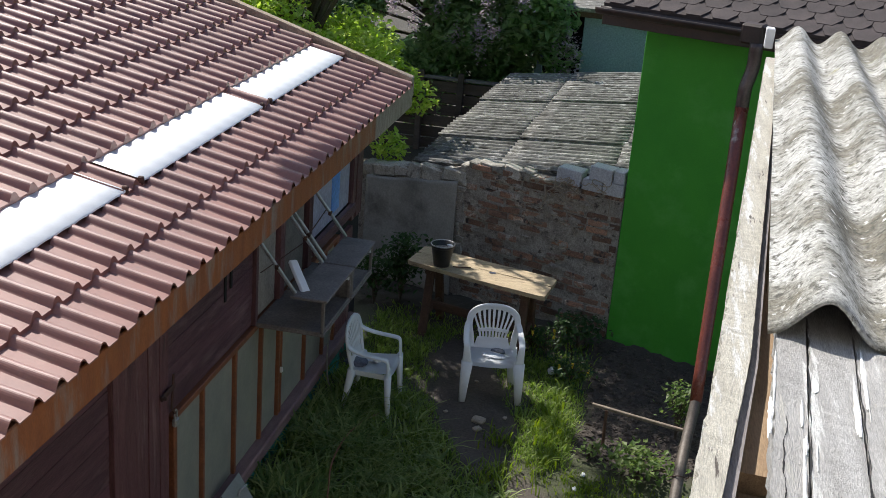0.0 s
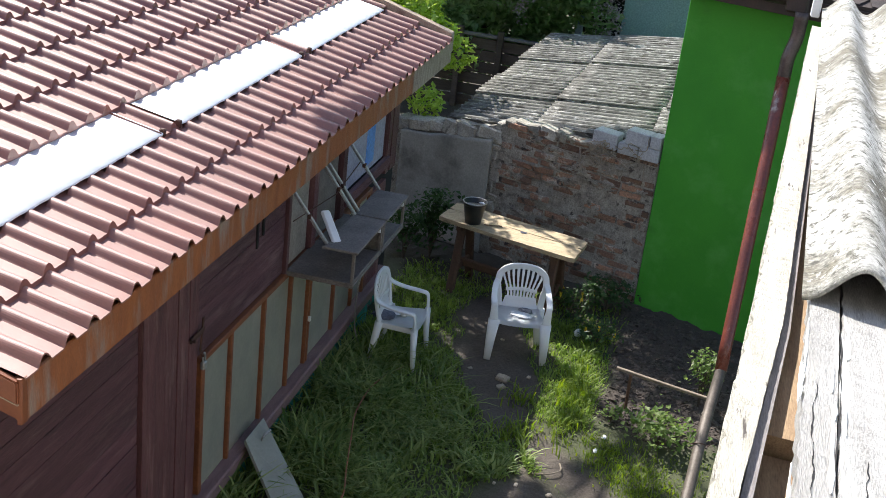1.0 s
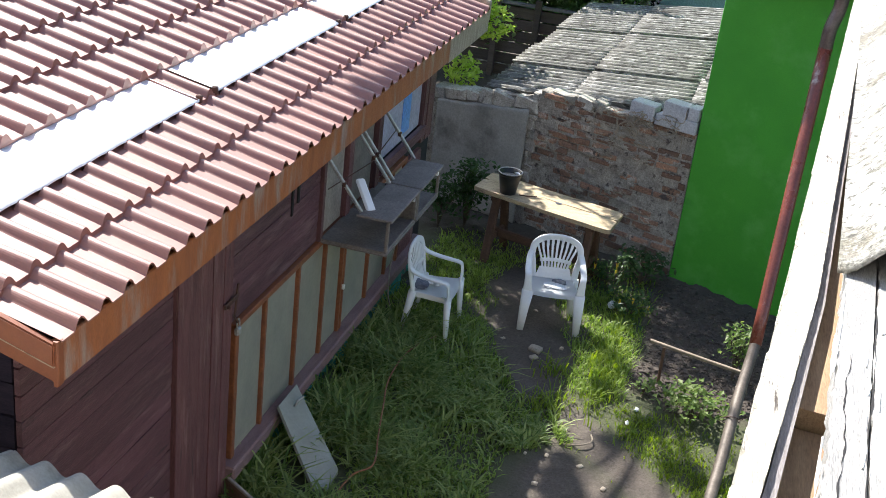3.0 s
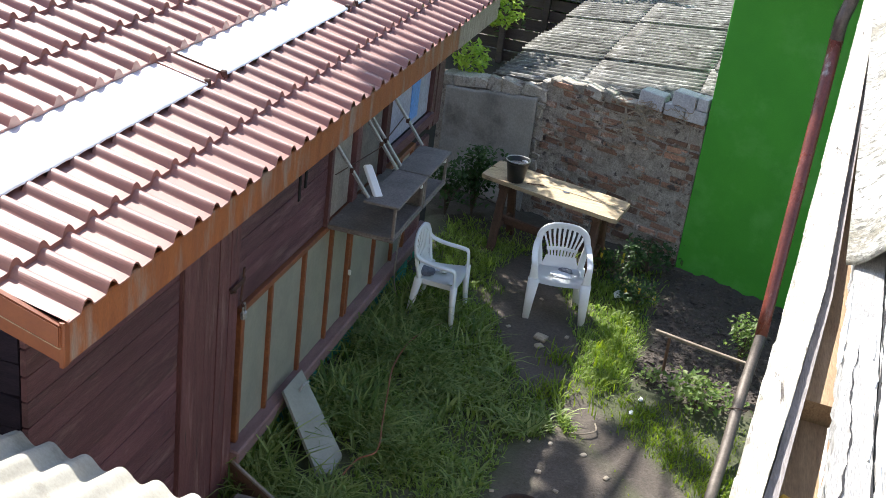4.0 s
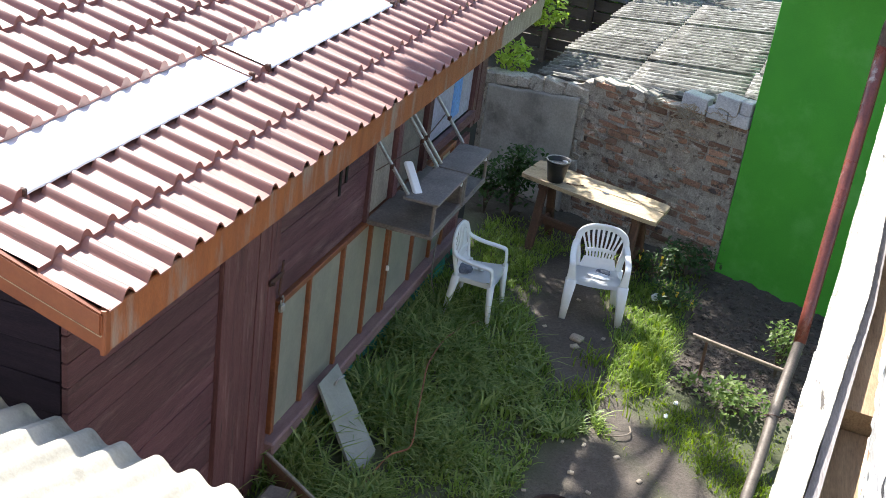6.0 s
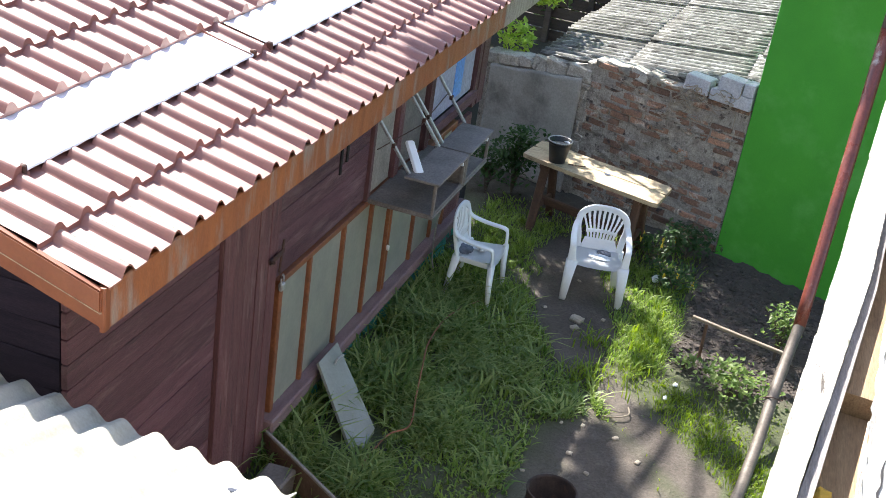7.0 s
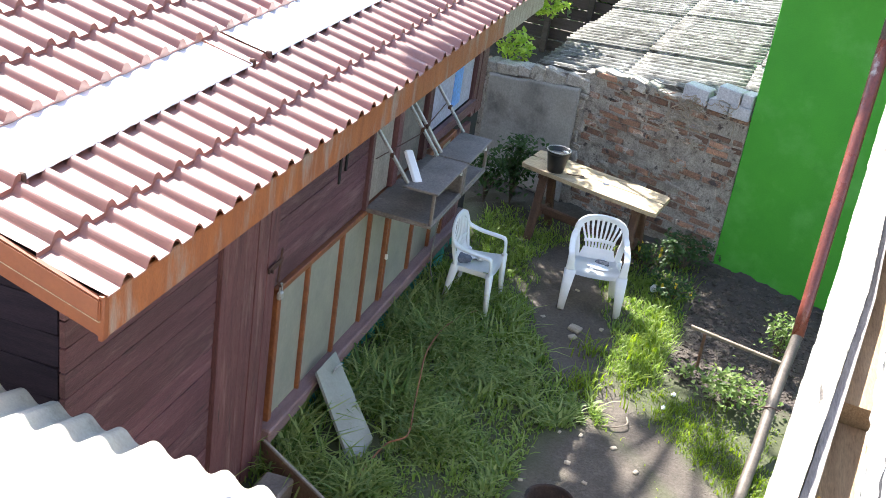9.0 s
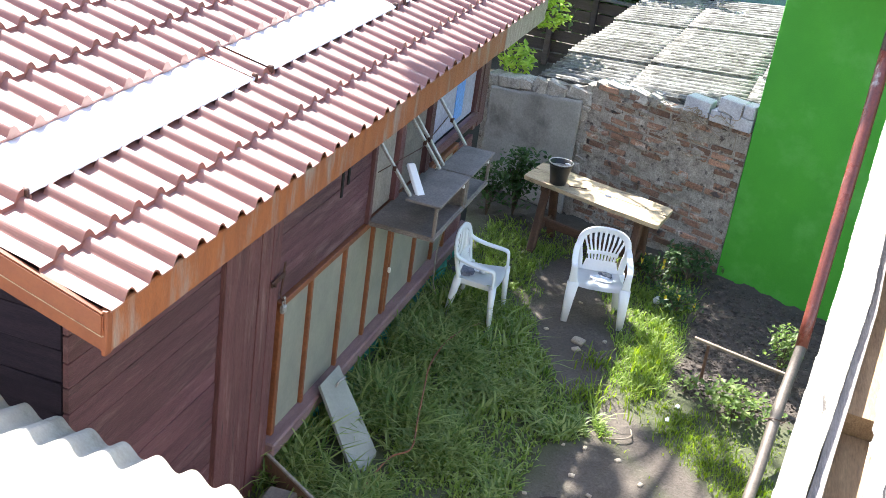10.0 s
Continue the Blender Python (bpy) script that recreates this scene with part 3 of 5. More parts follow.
roof_sheet()
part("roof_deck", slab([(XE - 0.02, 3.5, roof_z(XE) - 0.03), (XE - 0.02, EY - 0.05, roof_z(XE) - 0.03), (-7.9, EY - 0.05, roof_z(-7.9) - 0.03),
                        (-7.9, 3.5, roof_z(-7.9) - 0.03)], 0.05), DARKSHADEPLANK, shed, "dark roof boarding")
for y0, y1 in LIGHTS:
    bm = bmesh.new()
    ys = np.linspace(y0, y1, 90)
    top = [[bm.verts.new((x, y, roof_z(x) + rise + 0.002 * math.cos(2 * math.pi * (y - 3.5) / 0.183))) for y in ys] for x, rise in ((-2.848, 0.040), (-3.02, 0.022), (-3.20, 0.004))]
    low = [[bm.verts.new(v.co - Vector((0, 0, 0.012))) for v in row] for row in top]
    for a, b in zip(top, top[1:]):
        for i in range(len(ys) - 1):
            bm.faces.new((a[i], a[i + 1], b[i + 1], b[i]))
    for row, under in ((top[0], low[0]), (top[-1], low[-1])):
        for i in range(len(ys) - 1):
            bm.faces.new((row[i], row[i + 1], under[i + 1], under[i]))
    skylight = part("skylight", bm, SKYLIGHT, shed, "milky white plastic roof light", smooth=True)
    for y in (y0 - 0.005, y1 + 0.005):
        part("clip", block((-2.875, y - 0.014, roof_z(-2.86) + 0.01), (-2.84, y + 0.014, roof_z(-2.86) + 0.058), 0.006), RUST, skylight, "dark metal fixing clip")

# fascia along the eave, verge trims at both ends
part("fascia", block((-2.275, 3.46, 2.228), (-2.235, 9.0, 2.42), 0.006), FASCIA, shed, "orange-brown painted eave board with pale stains")
part("fascia", block((-2.277, 9.004, 2.215), (-2.237, EY, 2.42), 0.006), CAP, shed, "pale weathered end of the eave board")
part("soffit", block((-2.62, 3.5, 2.30), (-2.28, EY - 0.05, 2.32), 0.0), DARKSHADEPLANK, shed)


def along_slope(y0, y1, z0, z1, x0=-2.235, x1=-7.9):
    """A trim following the roof's slope at one end of the shed."""
    bm = bmesh.new()
    v = [bm.verts.new((x, y, roof_z(x) + z)) for x in (x0, x1) for y in (y0, y1) for z in (z0, z1)]
    for f in ((0, 1, 3, 2), (4, 6, 7, 5), (0, 4, 5, 1), (2, 3, 7, 6), (1, 5, 7, 3), (0, 2, 6, 4)):
        bm.faces.new([v[i] for i in f])
    bmesh.ops.bevel(bm, geom=bm.edges[:], offset=0.006, segments=2, affect="EDGES")
    return bm


part("verge_trim", along_slope(3.415, 3.45, -0.085, 0.012), VERGE, shed, "orange-brown folded metal verge trim")
part("verge_bead", along_slope(3.418, 3.45, -0.094, -0.078), CAP, shed, "pale bead between the verge trims")
part("verge_board", along_slope(3.445, 3.475, -0.175, -0.09), VERGE, shed, "red-brown lower verge board")
part("verge_cap", along_slope(EY - 0.07, EY + 0.03, -0.1, 0.085), CAP, shed, "pale weathered verge cap")
bm = bmesh.new()
sweep(bm, [(-2.236, 3.452, 2.43), (-2.234, 3.45, 2.33), (-2.240, 3.455, 2.235)], 0.045, 0.022, (0, 1, 0))
part("corner_piece", bm, VERGE, shed, "rusty folded corner of the trim")

# walls: a core, then boards on it
wall = part("wall", block((-2.72, SY + 0.02, 0.0), (-2.63, 10.12, 2.36), 0.0), BLACK, shed, "plank-clad front wall")
side = part("side_wall", slab([(-7.8, SY + 0.05, 0), (-2.66, SY + 0.05, 0), (-2.66, SY + 0.05, 2.42), (-7.8, SY + 0.05, 3.95)], 0.1), DARKSHADEPLANK, shed)
part("rear_wall", slab([(-2.66, 10.14, 0), (-7.8, 10.14, 0), (-7.8, 10.14, 3.95), (-2.66, 10.14, 2.42)], 0.1), DARKSHADEPLANK, shed)
part("back_wall", block((-7.9, SY + 0.05, 0), (-7.8, 10.1, 3.95), 0.0), DARKSHADEPLANK, shed)

PLANK_UNIT, UPRIGHT_UNIT, DARK_UNIT = unit("plank", PLANK, 0.03), unit("board", UPRIGHT, 0.03), unit("plank", DARKSHADEPLANK, 0.03)
z = 0.02
while z < 2.28:
    h = rng.uniform(0.125, 0.15)
    fit(wall, "plank", PLANK_UNIT, (-2.632, SY - 0.01, z), (SX - rng.uniform(0, 0.004), 5.085, min(z + h - 0.003, 2.31)))
    z += h
# gable boards: dark stain plus shade, both in the plank colour
z = 0.0
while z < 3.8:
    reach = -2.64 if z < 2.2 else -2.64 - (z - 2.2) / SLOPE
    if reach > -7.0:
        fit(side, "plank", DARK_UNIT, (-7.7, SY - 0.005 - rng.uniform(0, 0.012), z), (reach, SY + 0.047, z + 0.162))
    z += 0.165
y = 5.095
for w in (0.145, 0.13, 0.155, 0.14, 0.12):
    fit(wall, "board", UPRIGHT_UNIT, (-2.632, y, 0.0), (-2.575 - rng.uniform(0, 0.012), y + w - 0.004, 2.31))
    y += w
z = 1.275
while z < 2.26:
    h = rng.uniform(0.135, 0.165)
    fit(wall, "plank", PLANK_UNIT, (-2.632, 5.80, z), (SX - rng.uniform(0, 0.004), 7.22, min(z + h - 0.003, 2.31)))
    z += h
for y, z0, z1 in ((6.70, 1.66, 1.84), (6.80, 1.72, 1.88)):
    part("vent_slot", block((-2.602, y - 0.012, z0), (-2.590, y + 0.012, z1), 0.0), BLACK, shed, "dark narrow slot")

# the long low window of the shed
window = part("window", block((-2.628, 5.84, 1.225), (-2.572, 9.3, 1.268), 0.006), FRAME, shed, "long low window with orange-brown bars")
for y, w in ((5.885, 0.05), (6.325, 0.032), (6.885, 0.034), (7.40, 0.034), (7.79, 0.03), (7.84, 0.03), (8.44, 0.034), (8.95, 0.034), (9.27, 0.04)):
    part("window_bar", block((-2.622, y - w / 2, 0.285), (-2.578, y + w / 2, 1.225), 0.005), FRAME, window)
edges = (5.91, 6.309, 6.868, 7.383, 7.775, 8.423, 8.933, 9.25)
for a, b in zip(edges, edges[1:]):
    part("pane", block((-2.622, a + 0.012, 0.285), (-2.606, b + 0.02, 1.225), 0.0), PANE, window, "frosted greyish pane")
part("window_sill", block((-2.632, 5.78, 0.185), (-2.515, 9.95, 0.283), 0.012), SILL, window, "weathered mauve sill board")


def netting():
    ys, zs = np.linspace(5.85, 9.9, 120), np.linspace(-0.01, 0.2, 8)
    me = grid_mesh("netting", ys, zs, lambda Y, Z: (-2.575 + 0.035 * np.sin(9 * Y) * (0.2 - Z) / 0.2 + 0.07 * (0.2 - Z) + 0.008 * np.sin(40 * Y + 30 * Z), Y, Z), NET)
    thicken(part("netting", me, NET, shed, "teal plastic netting below the sill"), 0.003)


netting()

# upper part of the wall behind the landing boxes
for a, b, z0, z1, m, note in ((7.25, 7.72, 1.28, 2.3, BEIGE, "beige panel"), (7.84, 8.38, 1.28, 2.3, GREYBOARD, "grey-brown panel"),
                              (8.52, 9.66, 1.44, 2.3, LAVENDER, "pale lavender sheet over an opening"), (8.5, 9.72, 1.28, 1.34, GREYBOARD, "grey panel")):
    part("panel", block((-2.628, a, z0), (-2.612, b, z1), 0.003), m, shed, note)
part("panel", block((-2.611, 9.12, 1.5), (-2.606, 9.34, 2.28), 0.0), BLUE, shed, "blue film strip")
for y0, y1 in ((7.22, 7.27), (7.73, 7.83), (8.40, 8.50), (9.68, 9.76), (9.80, 9.98)):
    fit(wall, "board", UPRIGHT_UNIT, (-2.632, y0, 1.27), (-2.575, y1, 2.31))
fit(wall, "board", UPRIGHT_UNIT, (-2.632, 9.34, 0.0), (-2.59, 9.78, 1.20))
fit(wall, "plank", PLANK_UNIT, (-2.60, 8.5, 1.345), (-2.555, 9.72, 1.435))
bm = tube([(-2.56, 7.27, 1.66), (-2.46, 7.9, 1.68), (-2.5, 8.6, 1.72)], 0.004)
part("perch_wire", bm, RUST, shed, "thin dark wire")
bm = bmesh.new()
sweep(bm, [(-2.562, 5.65, 1.475), (-2.556, 5.73, 1.485), (-2.556, 5.815, 1.492)], 0.032, 0.014, (0, 0, 1))
sweep(bm, [(-2.558, 5.812, 1.565), (-2.556, 5.795, 1.47), (-2.556, 5.775, 1.36)], 0.022, 0.010, (0, 1, 0))
tube([(-2.552, 5.66, 1.476), (-2.535, 5.66, 1.476)], 0.010, bm)
tube(smooth_path([(-2.555, 5.765, 1.365), (-2.535, 5.775, 1.335), (-2.55, 5.80, 1.315), (-2.555, 5.79, 1.345)]), 0.006, bm, 6)
part("hasp", bm, RUST, shed, "dark rusty hasp")
bm = block((-2.568, 5.800, 1.215), (-2.538, 5.852, 1.268), 0.008)
tube(smooth_path([(-2.553, 5.808, 1.262), (-2.553, 5.810, 1.305), (-2.553, 5.826, 1.325), (-2.553, 5.842, 1.305), (-2.553, 5.844, 1.262)]), 0.005, bm)
part("padlock", bm, METAL, shed, "small steel padlock")
part("window_latch", block((-2.58, 7.795, 0.645), (-2.555, 7.815, 0.69), 0.006), WHITE, window, "small white latch")


def landing_box(y0, y1, near_open, label):
    """A plank box on the wall: floor, ends, front posts and a half-depth lid held by slanting struts."""
    ob = thing("landing_box", (-2.35, (y0 + y1) / 2, 1.26), label, "pigeon box", "boxes on the shed wall")
    part("floor", block((-2.595, y0, 1.255), (-2.085, y1 - 0.012, 1.28), 0.005), GREYBOARD, ob)
    if near_open:
        part("end_rail", block((-2.59, y0, 1.282), (-2.114, y0 + 0.014, 1.292), 0.003), GREYBOARD, ob)
    else:
        part("divider", block((-2.36, y0, 1.282), (-2.09, y0 + 0.018, 1.515), 0.004), GREYBOARD, ob)
    for y in (y0 + 0.012, y1 - 0.034):
        part("front_post", block((-2.112, y, 1.282), (-2.088, y + 0.022, 1.513), 0.004), GREYBOARD, ob)
    part("lid", block((-2.33, y0 - 0.01, 1.517), (-2.065, y1 - 0.014, 1.537), 0.005), GREYBOARD, ob, "grey-brown lid board")
    part("front_rail", block((-2.11, y0 + 0.036, 1.282), (-2.09, y1 - 0.036, 1.30), 0.004), GREYBOARD, ob)
    for y in (y0 + 0.02, y1 - 0.05):
        bm = bmesh.new()
        sweep(bm, [(-2.565, y - 0.02, 1.90), (-2.44, y - 0.005, 1.73), (-2.305, y + 0.01, 1.545)], 0.022, 0.022, (0, 1, 0))
        part("strut", bm, METAL, ob, "slanting metal strut")
        part("strut_clip", block((-2.452, y - 0.02, 1.71), (-2.425, y + 0.012, 1.745), 0.004), RUST, ob)
    part("hook", block((-2.10, y1 - 0.12, 1.47), (-2.078, y1 - 0.105, 1.50), 0.003), WHITE, ob, "small pale hook")
    return ob


landing_box(7.24, 7.94, True, "grey-brown wooden landing box with slanting metal struts")
landing_box(7.955, 8.56, False, "grey-brown open landing box beside a second one")
bar = block((-0.14, -0.035, -0.016), (0.14, 0.035, 0.016), 0.012)
bar.transform(Matrix.Translation((-2.335, 7.43, 1.605)) @ Euler((0, radians(36), radians(-45))).to_matrix().to_4x4())
lone("white_bar", bar, WHITE, "white plastic bar leaning on the landing box", "plastic bar")


# ---- the boundary wall: plaster field, rubble edging, bare brick, pale blocks on top ----
WALL_TURN = Matrix.Rotation(radians(-17.5), 4, "Z")
WALL_AT = Matrix.Translation((-0.26, 10.855, 0)) @ WALL_TURN


def on_wall(u, v, z):
    """A place along the wall (u, negative towards the shed), v behind its face, at height z."""
    return WALL_AT @ Vector((u, v, z))


boundary = thing("boundary_wall", on_wall(-1.4, 0.1, 0), "half-plastered old brick boundary wall", "wall", kind="structure")
core = bmesh.new()
top = [(-2.95, 1.17), (-2.5, 1.25), (-1.85, 1.36), (-1.6, 1.45), (-0.85, 1.47), (-0.6, 1.45), (0.0, 1.44)]
rows = [[core.verts.new(on_wall(u, v, z)) for u, zz in top for z in (0.0, zz)] for v in (0.025, 0.25)]
for k in range(len(top) - 1):
    a = 2 * k
    core.faces.new([rows[0][i] for i in (a, a + 2, a + 3, a + 1)])
    core.faces.new([rows[1][i] for i in (a, a + 1, a + 3, a + 2)])
    core.faces.new([rows[0][a + 1], rows[0][a + 3], rows[1][a + 3], rows[1][a + 1]])
for row_end in (0, len(top) * 2 - 2):
    core.faces.new([rows[0][row_end], rows[0][row_end + 1], rows[1][row_end + 1], rows[1][row_end]])
masonry = part("masonry", core, MORTAR, boundary, "grey mortar core")


def plaster_field():
    us, zs = np.linspace(-2.84, -1.76, 36), np.linspace(0, 1.0, 34)
    def place(U, Z):
        top_z = 1.09 + 0.15 * (U + 2.84) / 1.08 + 0.004 * np.sin(13 * U) + 0.003 * np.sin(31 * U)
        W = Z * top_z
        V = -0.004 + 0.006 * np.sin(5 * U + 2 * W) * np.sin(4 * W)
        M = np.array(WALL_AT)
        return tuple(M[i, 0] * U + M[i, 1] * V + M[i, 2] * W + M[i, 3] for i in range(3))
    thicken(part("plaster", grid_mesh("plaster", us, zs, place, PLASTER), PLASTER, boundary, "smooth grey cement plaster field"), -0.026)


plaster_field()
rng = random.Random(21)


def lump(name, material, seed, rough=0.16):
    """A rounded uneven stone, one unit across."""
    r = random.Random(seed)
    bm = bmesh.new()
    bmesh.ops.create_cube(bm, size=1.0)
    bmesh.ops.subdivide_edges(bm, edges=bm.edges[:], cuts=1, use_grid_fill=True)
    for v in bm.verts:
        v.co = v.co.normalized() * 0.14 + v.co * 0.80 + Vector([r.uniform(-rough, rough) * 0.5 for _ in range(3)])
    return finish(name, bm, material, True)


STONES = [unit("stone", STONE, 0.10, 0.11) for _ in range(7)]


def set_stone(u0, u1, z0, z1, depth=0.05):
    m = WALL_AT @ Matrix.Translation(((u0 + u1) / 2, 0.098, (z0 + z1) / 2)) @ Matrix.Rotation(rng.uniform(-0.2, 0.2), 4, "Y") @ Matrix.Diagonal((u1 - u0, 0.14 + depth, z1 - z0, 1))
    piece("stone", rng.choice(STONES), boundary, m)


u = -2.93
while u < -1.72:      # rubble along the top
    w = rng.uniform(0.14, 0.26)
    zz = 1.20 + 0.17 * (u + 2.93) / 1.2
    set_stone(u, u + w, zz - rng.uniform(0.10, 0.13), zz + rng.uniform(0.0, 0.03))
    u += w * 0.97
z = 0.30
while z < 1.42:       # a column of small stones between plaster and brick
    h = rng.uniform(0.06, 0.15)
    set_stone(-1.80 + rng.uniform(-0.02, 0.05), -1.68 + rng.uniform(-0.04, 0.03), z, z + h, 0.02)
    z += h * 1.02

u = -1.66
while u < -0.72:      # loose stones and mortar on the brick's top
    w = rng.uniform(0.08, 0.2)
    set_stone(u, u + w, 1.40, 1.47 + rng.uniform(0.0, 0.05), 0.03)
    u += w * 0.9
BRICKS = [unit("brick", BRICK, 0.05, 0.035) for _ in range(5)]
course, z = 0, 0.01
while z < 1.44:
    u = -1.66 + (0.0 if course % 2 else -0.12) + rng.uniform(0, 0.03)
    while u < -0.02:
        w = rng.uniform(0.215, 0.25)
        lo, hi = max(u, -1.68), min(u + w - 0.014, -0.004)
        if hi - lo > 0.05 and rng.random() > 0.03:
            worn = rng.uniform(0.0, 0.03) + (rng.uniform(0.02, 0.045) if rng.random() < 0.18 else 0.0)
            lift = 0.004 * math.sin(u * 5)
            m = WALL_AT @ Matrix.Translation(((lo + hi) / 2, 0.058 + worn, z + 0.031 + lift)) @ Matrix.Rotation(rng.uniform(-0.05, 0.05), 4, "Y") @ Matrix.Diagonal((hi - lo - rng.uniform(0, 0.02), 0.115, rng.uniform(0.046, 0.062), 1))
            piece("brick", rng.choice(BRICKS), boundary, m)
        u += w
    z += 0.0735
    course += 1


def smear():
    """Uneven remains of mortar left on the brick face."""
    bm = bmesh.new()
    spread = random.Random(61)
    spots = [(spread.uniform(-1.6, -0.5), spread.uniform(0.45, 1.38), spread.uniform(0.07, 0.2), spread.uniform(0.025, 0.07)) for _ in range(34)]
    spots += [(spread.uniform(-0.8, -0.1), spread.uniform(1.0, 1.38), spread.uniform(0.06, 0.16), spread.uniform(0.025, 0.06)) for _ in range(16)]
    for u, z, su, sz in spots:
        n, r = 18, random.Random(int(u * 100) + 900)
        centre = bm.verts.new(on_wall(u, -0.010, z))
        ring = []
        for k in range(n):
            a = 2 * math.pi * k / n
            f = r.uniform(0.4, 1.2)
            ring.append(bm.verts.new(on_wall(u + su * 0.65 * f * math.cos(a), 0.012, z + sz * 0.7 * f * math.sin(a))))
        for k in range(n):
            bm.faces.new((centre, ring[k], ring[(k + 1) % n]))
    part("mortar_smear", bm, MORTAR, masonry, "patches of old mortar on the bricks", smooth=True)


smear()
BLOCKS = [unit("block", BLOCK, 0.05, 0.03) for _ in range(3)]
for u0, u1, z0, z1, tilt in ((-0.70, -0.44, 1.47, 1.62, 0.05), (-0.43, -0.22, 1.455, 1.56, 0.02), (-0.21, -0.01, 1.45, 1.575, 0.0), (-0.36, -0.13, 1.565, 1.70, 0.03),
                             (-0.115, -0.01, 1.58, 1.70, 0.0)):
    m = WALL_AT @ Matrix.Translation(((u0 + u1) / 2, 0.07, (z0 + z1) / 2)) @ Matrix.Rotation(tilt, 4, "Y") @ Matrix.Diagonal((u1 - u0, 0.17, z1 - z0, 1))
    piece("block", rng.choice(BLOCKS), boundary, m)


def vine():
    """Bare twigs hanging over the brick."""
    r = random.Random(5)
    bm = bmesh.new()
    for k in range(20):
        u, z = r.uniform(-0.95, -0.25), r.uniform(1.38, 1.55)
        pts = [(u, 0.02, z)]
        du, dz = r.uniform(-0.10, 0.12), r.uniform(-0.10, 0.06)
        for j in range(r.randint(4, 8)):
            du, dz = du * 0.6 + r.uniform(-0.08, 0.08), dz * 0.5 - r.uniform(-0.04, 0.06)
            u, z = u + du, z + dz
            pts.append((min(u, -0.12), -0.02 - r.uniform(0, 0.04), max(z, 0.3)))
        path = smooth_path([on_wall(*p) for p in pts], 4)
        tube(path, [0.006 * (1 - 0.75 * i / len(path)) for i in range(len(path))], bm, 5)
    lone("dry_vine", bm, TWIG, "bare dry vine twigs hanging over the wall", "vine")


vine()

# ---- the bright green house ----
HOUSE_TURN = Matrix.Rotation(radians(-19.5), 4, "Z")
HOUSE_AT = Matrix.Translation((-0.25, 10.855, 0)) @ HOUSE_TURN
green_house = thing("green_house", HOUSE_AT @ Vector((2, 2.5, 0)), "bright green rendered house with a dark shingle roof", "house")


def house_part(name, bm, material, label="", parent=None, smooth=False):
    bm.transform(HOUSE_AT)
    return part(name, bm, material, parent or green_house, label, smooth)


house_part("front_wall", block((0.0, 0.0, -0.05), (4.2, 0.2, 3.16), 0.008), GREEN, "smooth bright green rendered wall")
house_part("side_wall", slab([(0.0, 6.0, -0.05), (0.0, 0.202, -0.05), (0.0, 0.202, 3.16), (0.0, 6.0, 3.16)], 0.2), GREEN)
house_part("rear_wall", block((0.2, 5.8, 0.0), (4.2, 6.0, 3.16), 0.0), GREEN)
house_part("far_wall", block((4.2, 0.0, 0.0), (4.4, 6.0, 3.16), 0.0), GREEN)
roof_plane = lambda u, v: Vector((u, v, 3.27 + 0.42 * (v + 0.36)))
deck = slab([roof_plane(-0.3, -0.34), roof_plane(4.6, -0.34), roof_plane(4.6, 3.0), roof_plane(-0.3, 3.0)], 0.05)
deck.transform(HOUSE_AT)
house_roof = part("roof", deck, SHINGLE, green_house, "dark brown bitumen shingle roof")
house_part("rear_roof", slab([roof_plane(-0.3, 3.0), roof_plane(4.6, 3.0), Vector((4.6, 6.35, 3.2)), Vector((-0.3, 6.35, 3.2))], 0.05), SHINGLE)
house_part("eave_board", block((-0.3, -0.34, 3.09), (4.6, -0.30, 3.24), 0.004), GUTTER, "dark brown eave board")
house_part("eave_soffit", block((-0.28, -0.30, 3.165), (4.58, 0.0, 3.185), 0.0), GUTTER)


def hexagon_tab():
    bm = bmesh.new()
    ring = [(-0.5, 0.0), (-0.28, -0.5), (0.28, -0.5), (0.5, 0.0), (0.5, 0.5), (-0.5, 0.5)]
    a = [bm.verts.new((x, y, 0.5)) for x, y in ring]
    b = [bm.verts.new((x, y, -0.5)) for x, y in ring]
    bm.faces.new(a)
    for k in range(6):
        bm.faces.new((a[k], b[k], b[(k + 1) % 6], a[(k + 1) % 6]))
    return finish("shingle", bm, SHINGLE)


TAB = hexagon_tab()
pitch = Matrix.Rotation(math.atan(0.42), 4, "X")
for r in range(13):
    for c in range(18):
        u, v = -0.18 + 0.235 * c + (0.1175 if r % 2 else 0), -0.25 + 0.15 * r
        m = HOUSE_AT @ Matrix.Translation(roof_plane(u, v) + Vector((0, 0, 0.008))) @ pitch @ Matrix.Rotation(-0.025, 4, "X") @ Matrix.Diagonal((0.228, 0.20, 0.012, 1))
        piece("shingle", TAB, house_roof, m)


def half_gutter():
    bm = bmesh.new()
    rings = []
    for u in np.linspace(-0.32, 1.15, 14):
        ring = []
        for r_, flip in ((0.066, 1), (0.060, -1)):
            angles = [math.pi + math.pi * k / 8 for k in range(9)]
            for a in angles[::flip]:
                ring.append(bm.verts.new((u, -0.41 + r_ * math.cos(a), 3.25 + r_ * math.sin(a))))
        rings.append(ring)
    n = len(rings[0])
    for a, b in zip(rings, rings[1:]):
        for k in range(n):
            bm.faces.new((a[k], a[(k + 1) % n], b[(k + 1) % n], b[k]))
    for ring in (rings[0], rings[-1]):
        bm.faces.new(ring)
    return bm


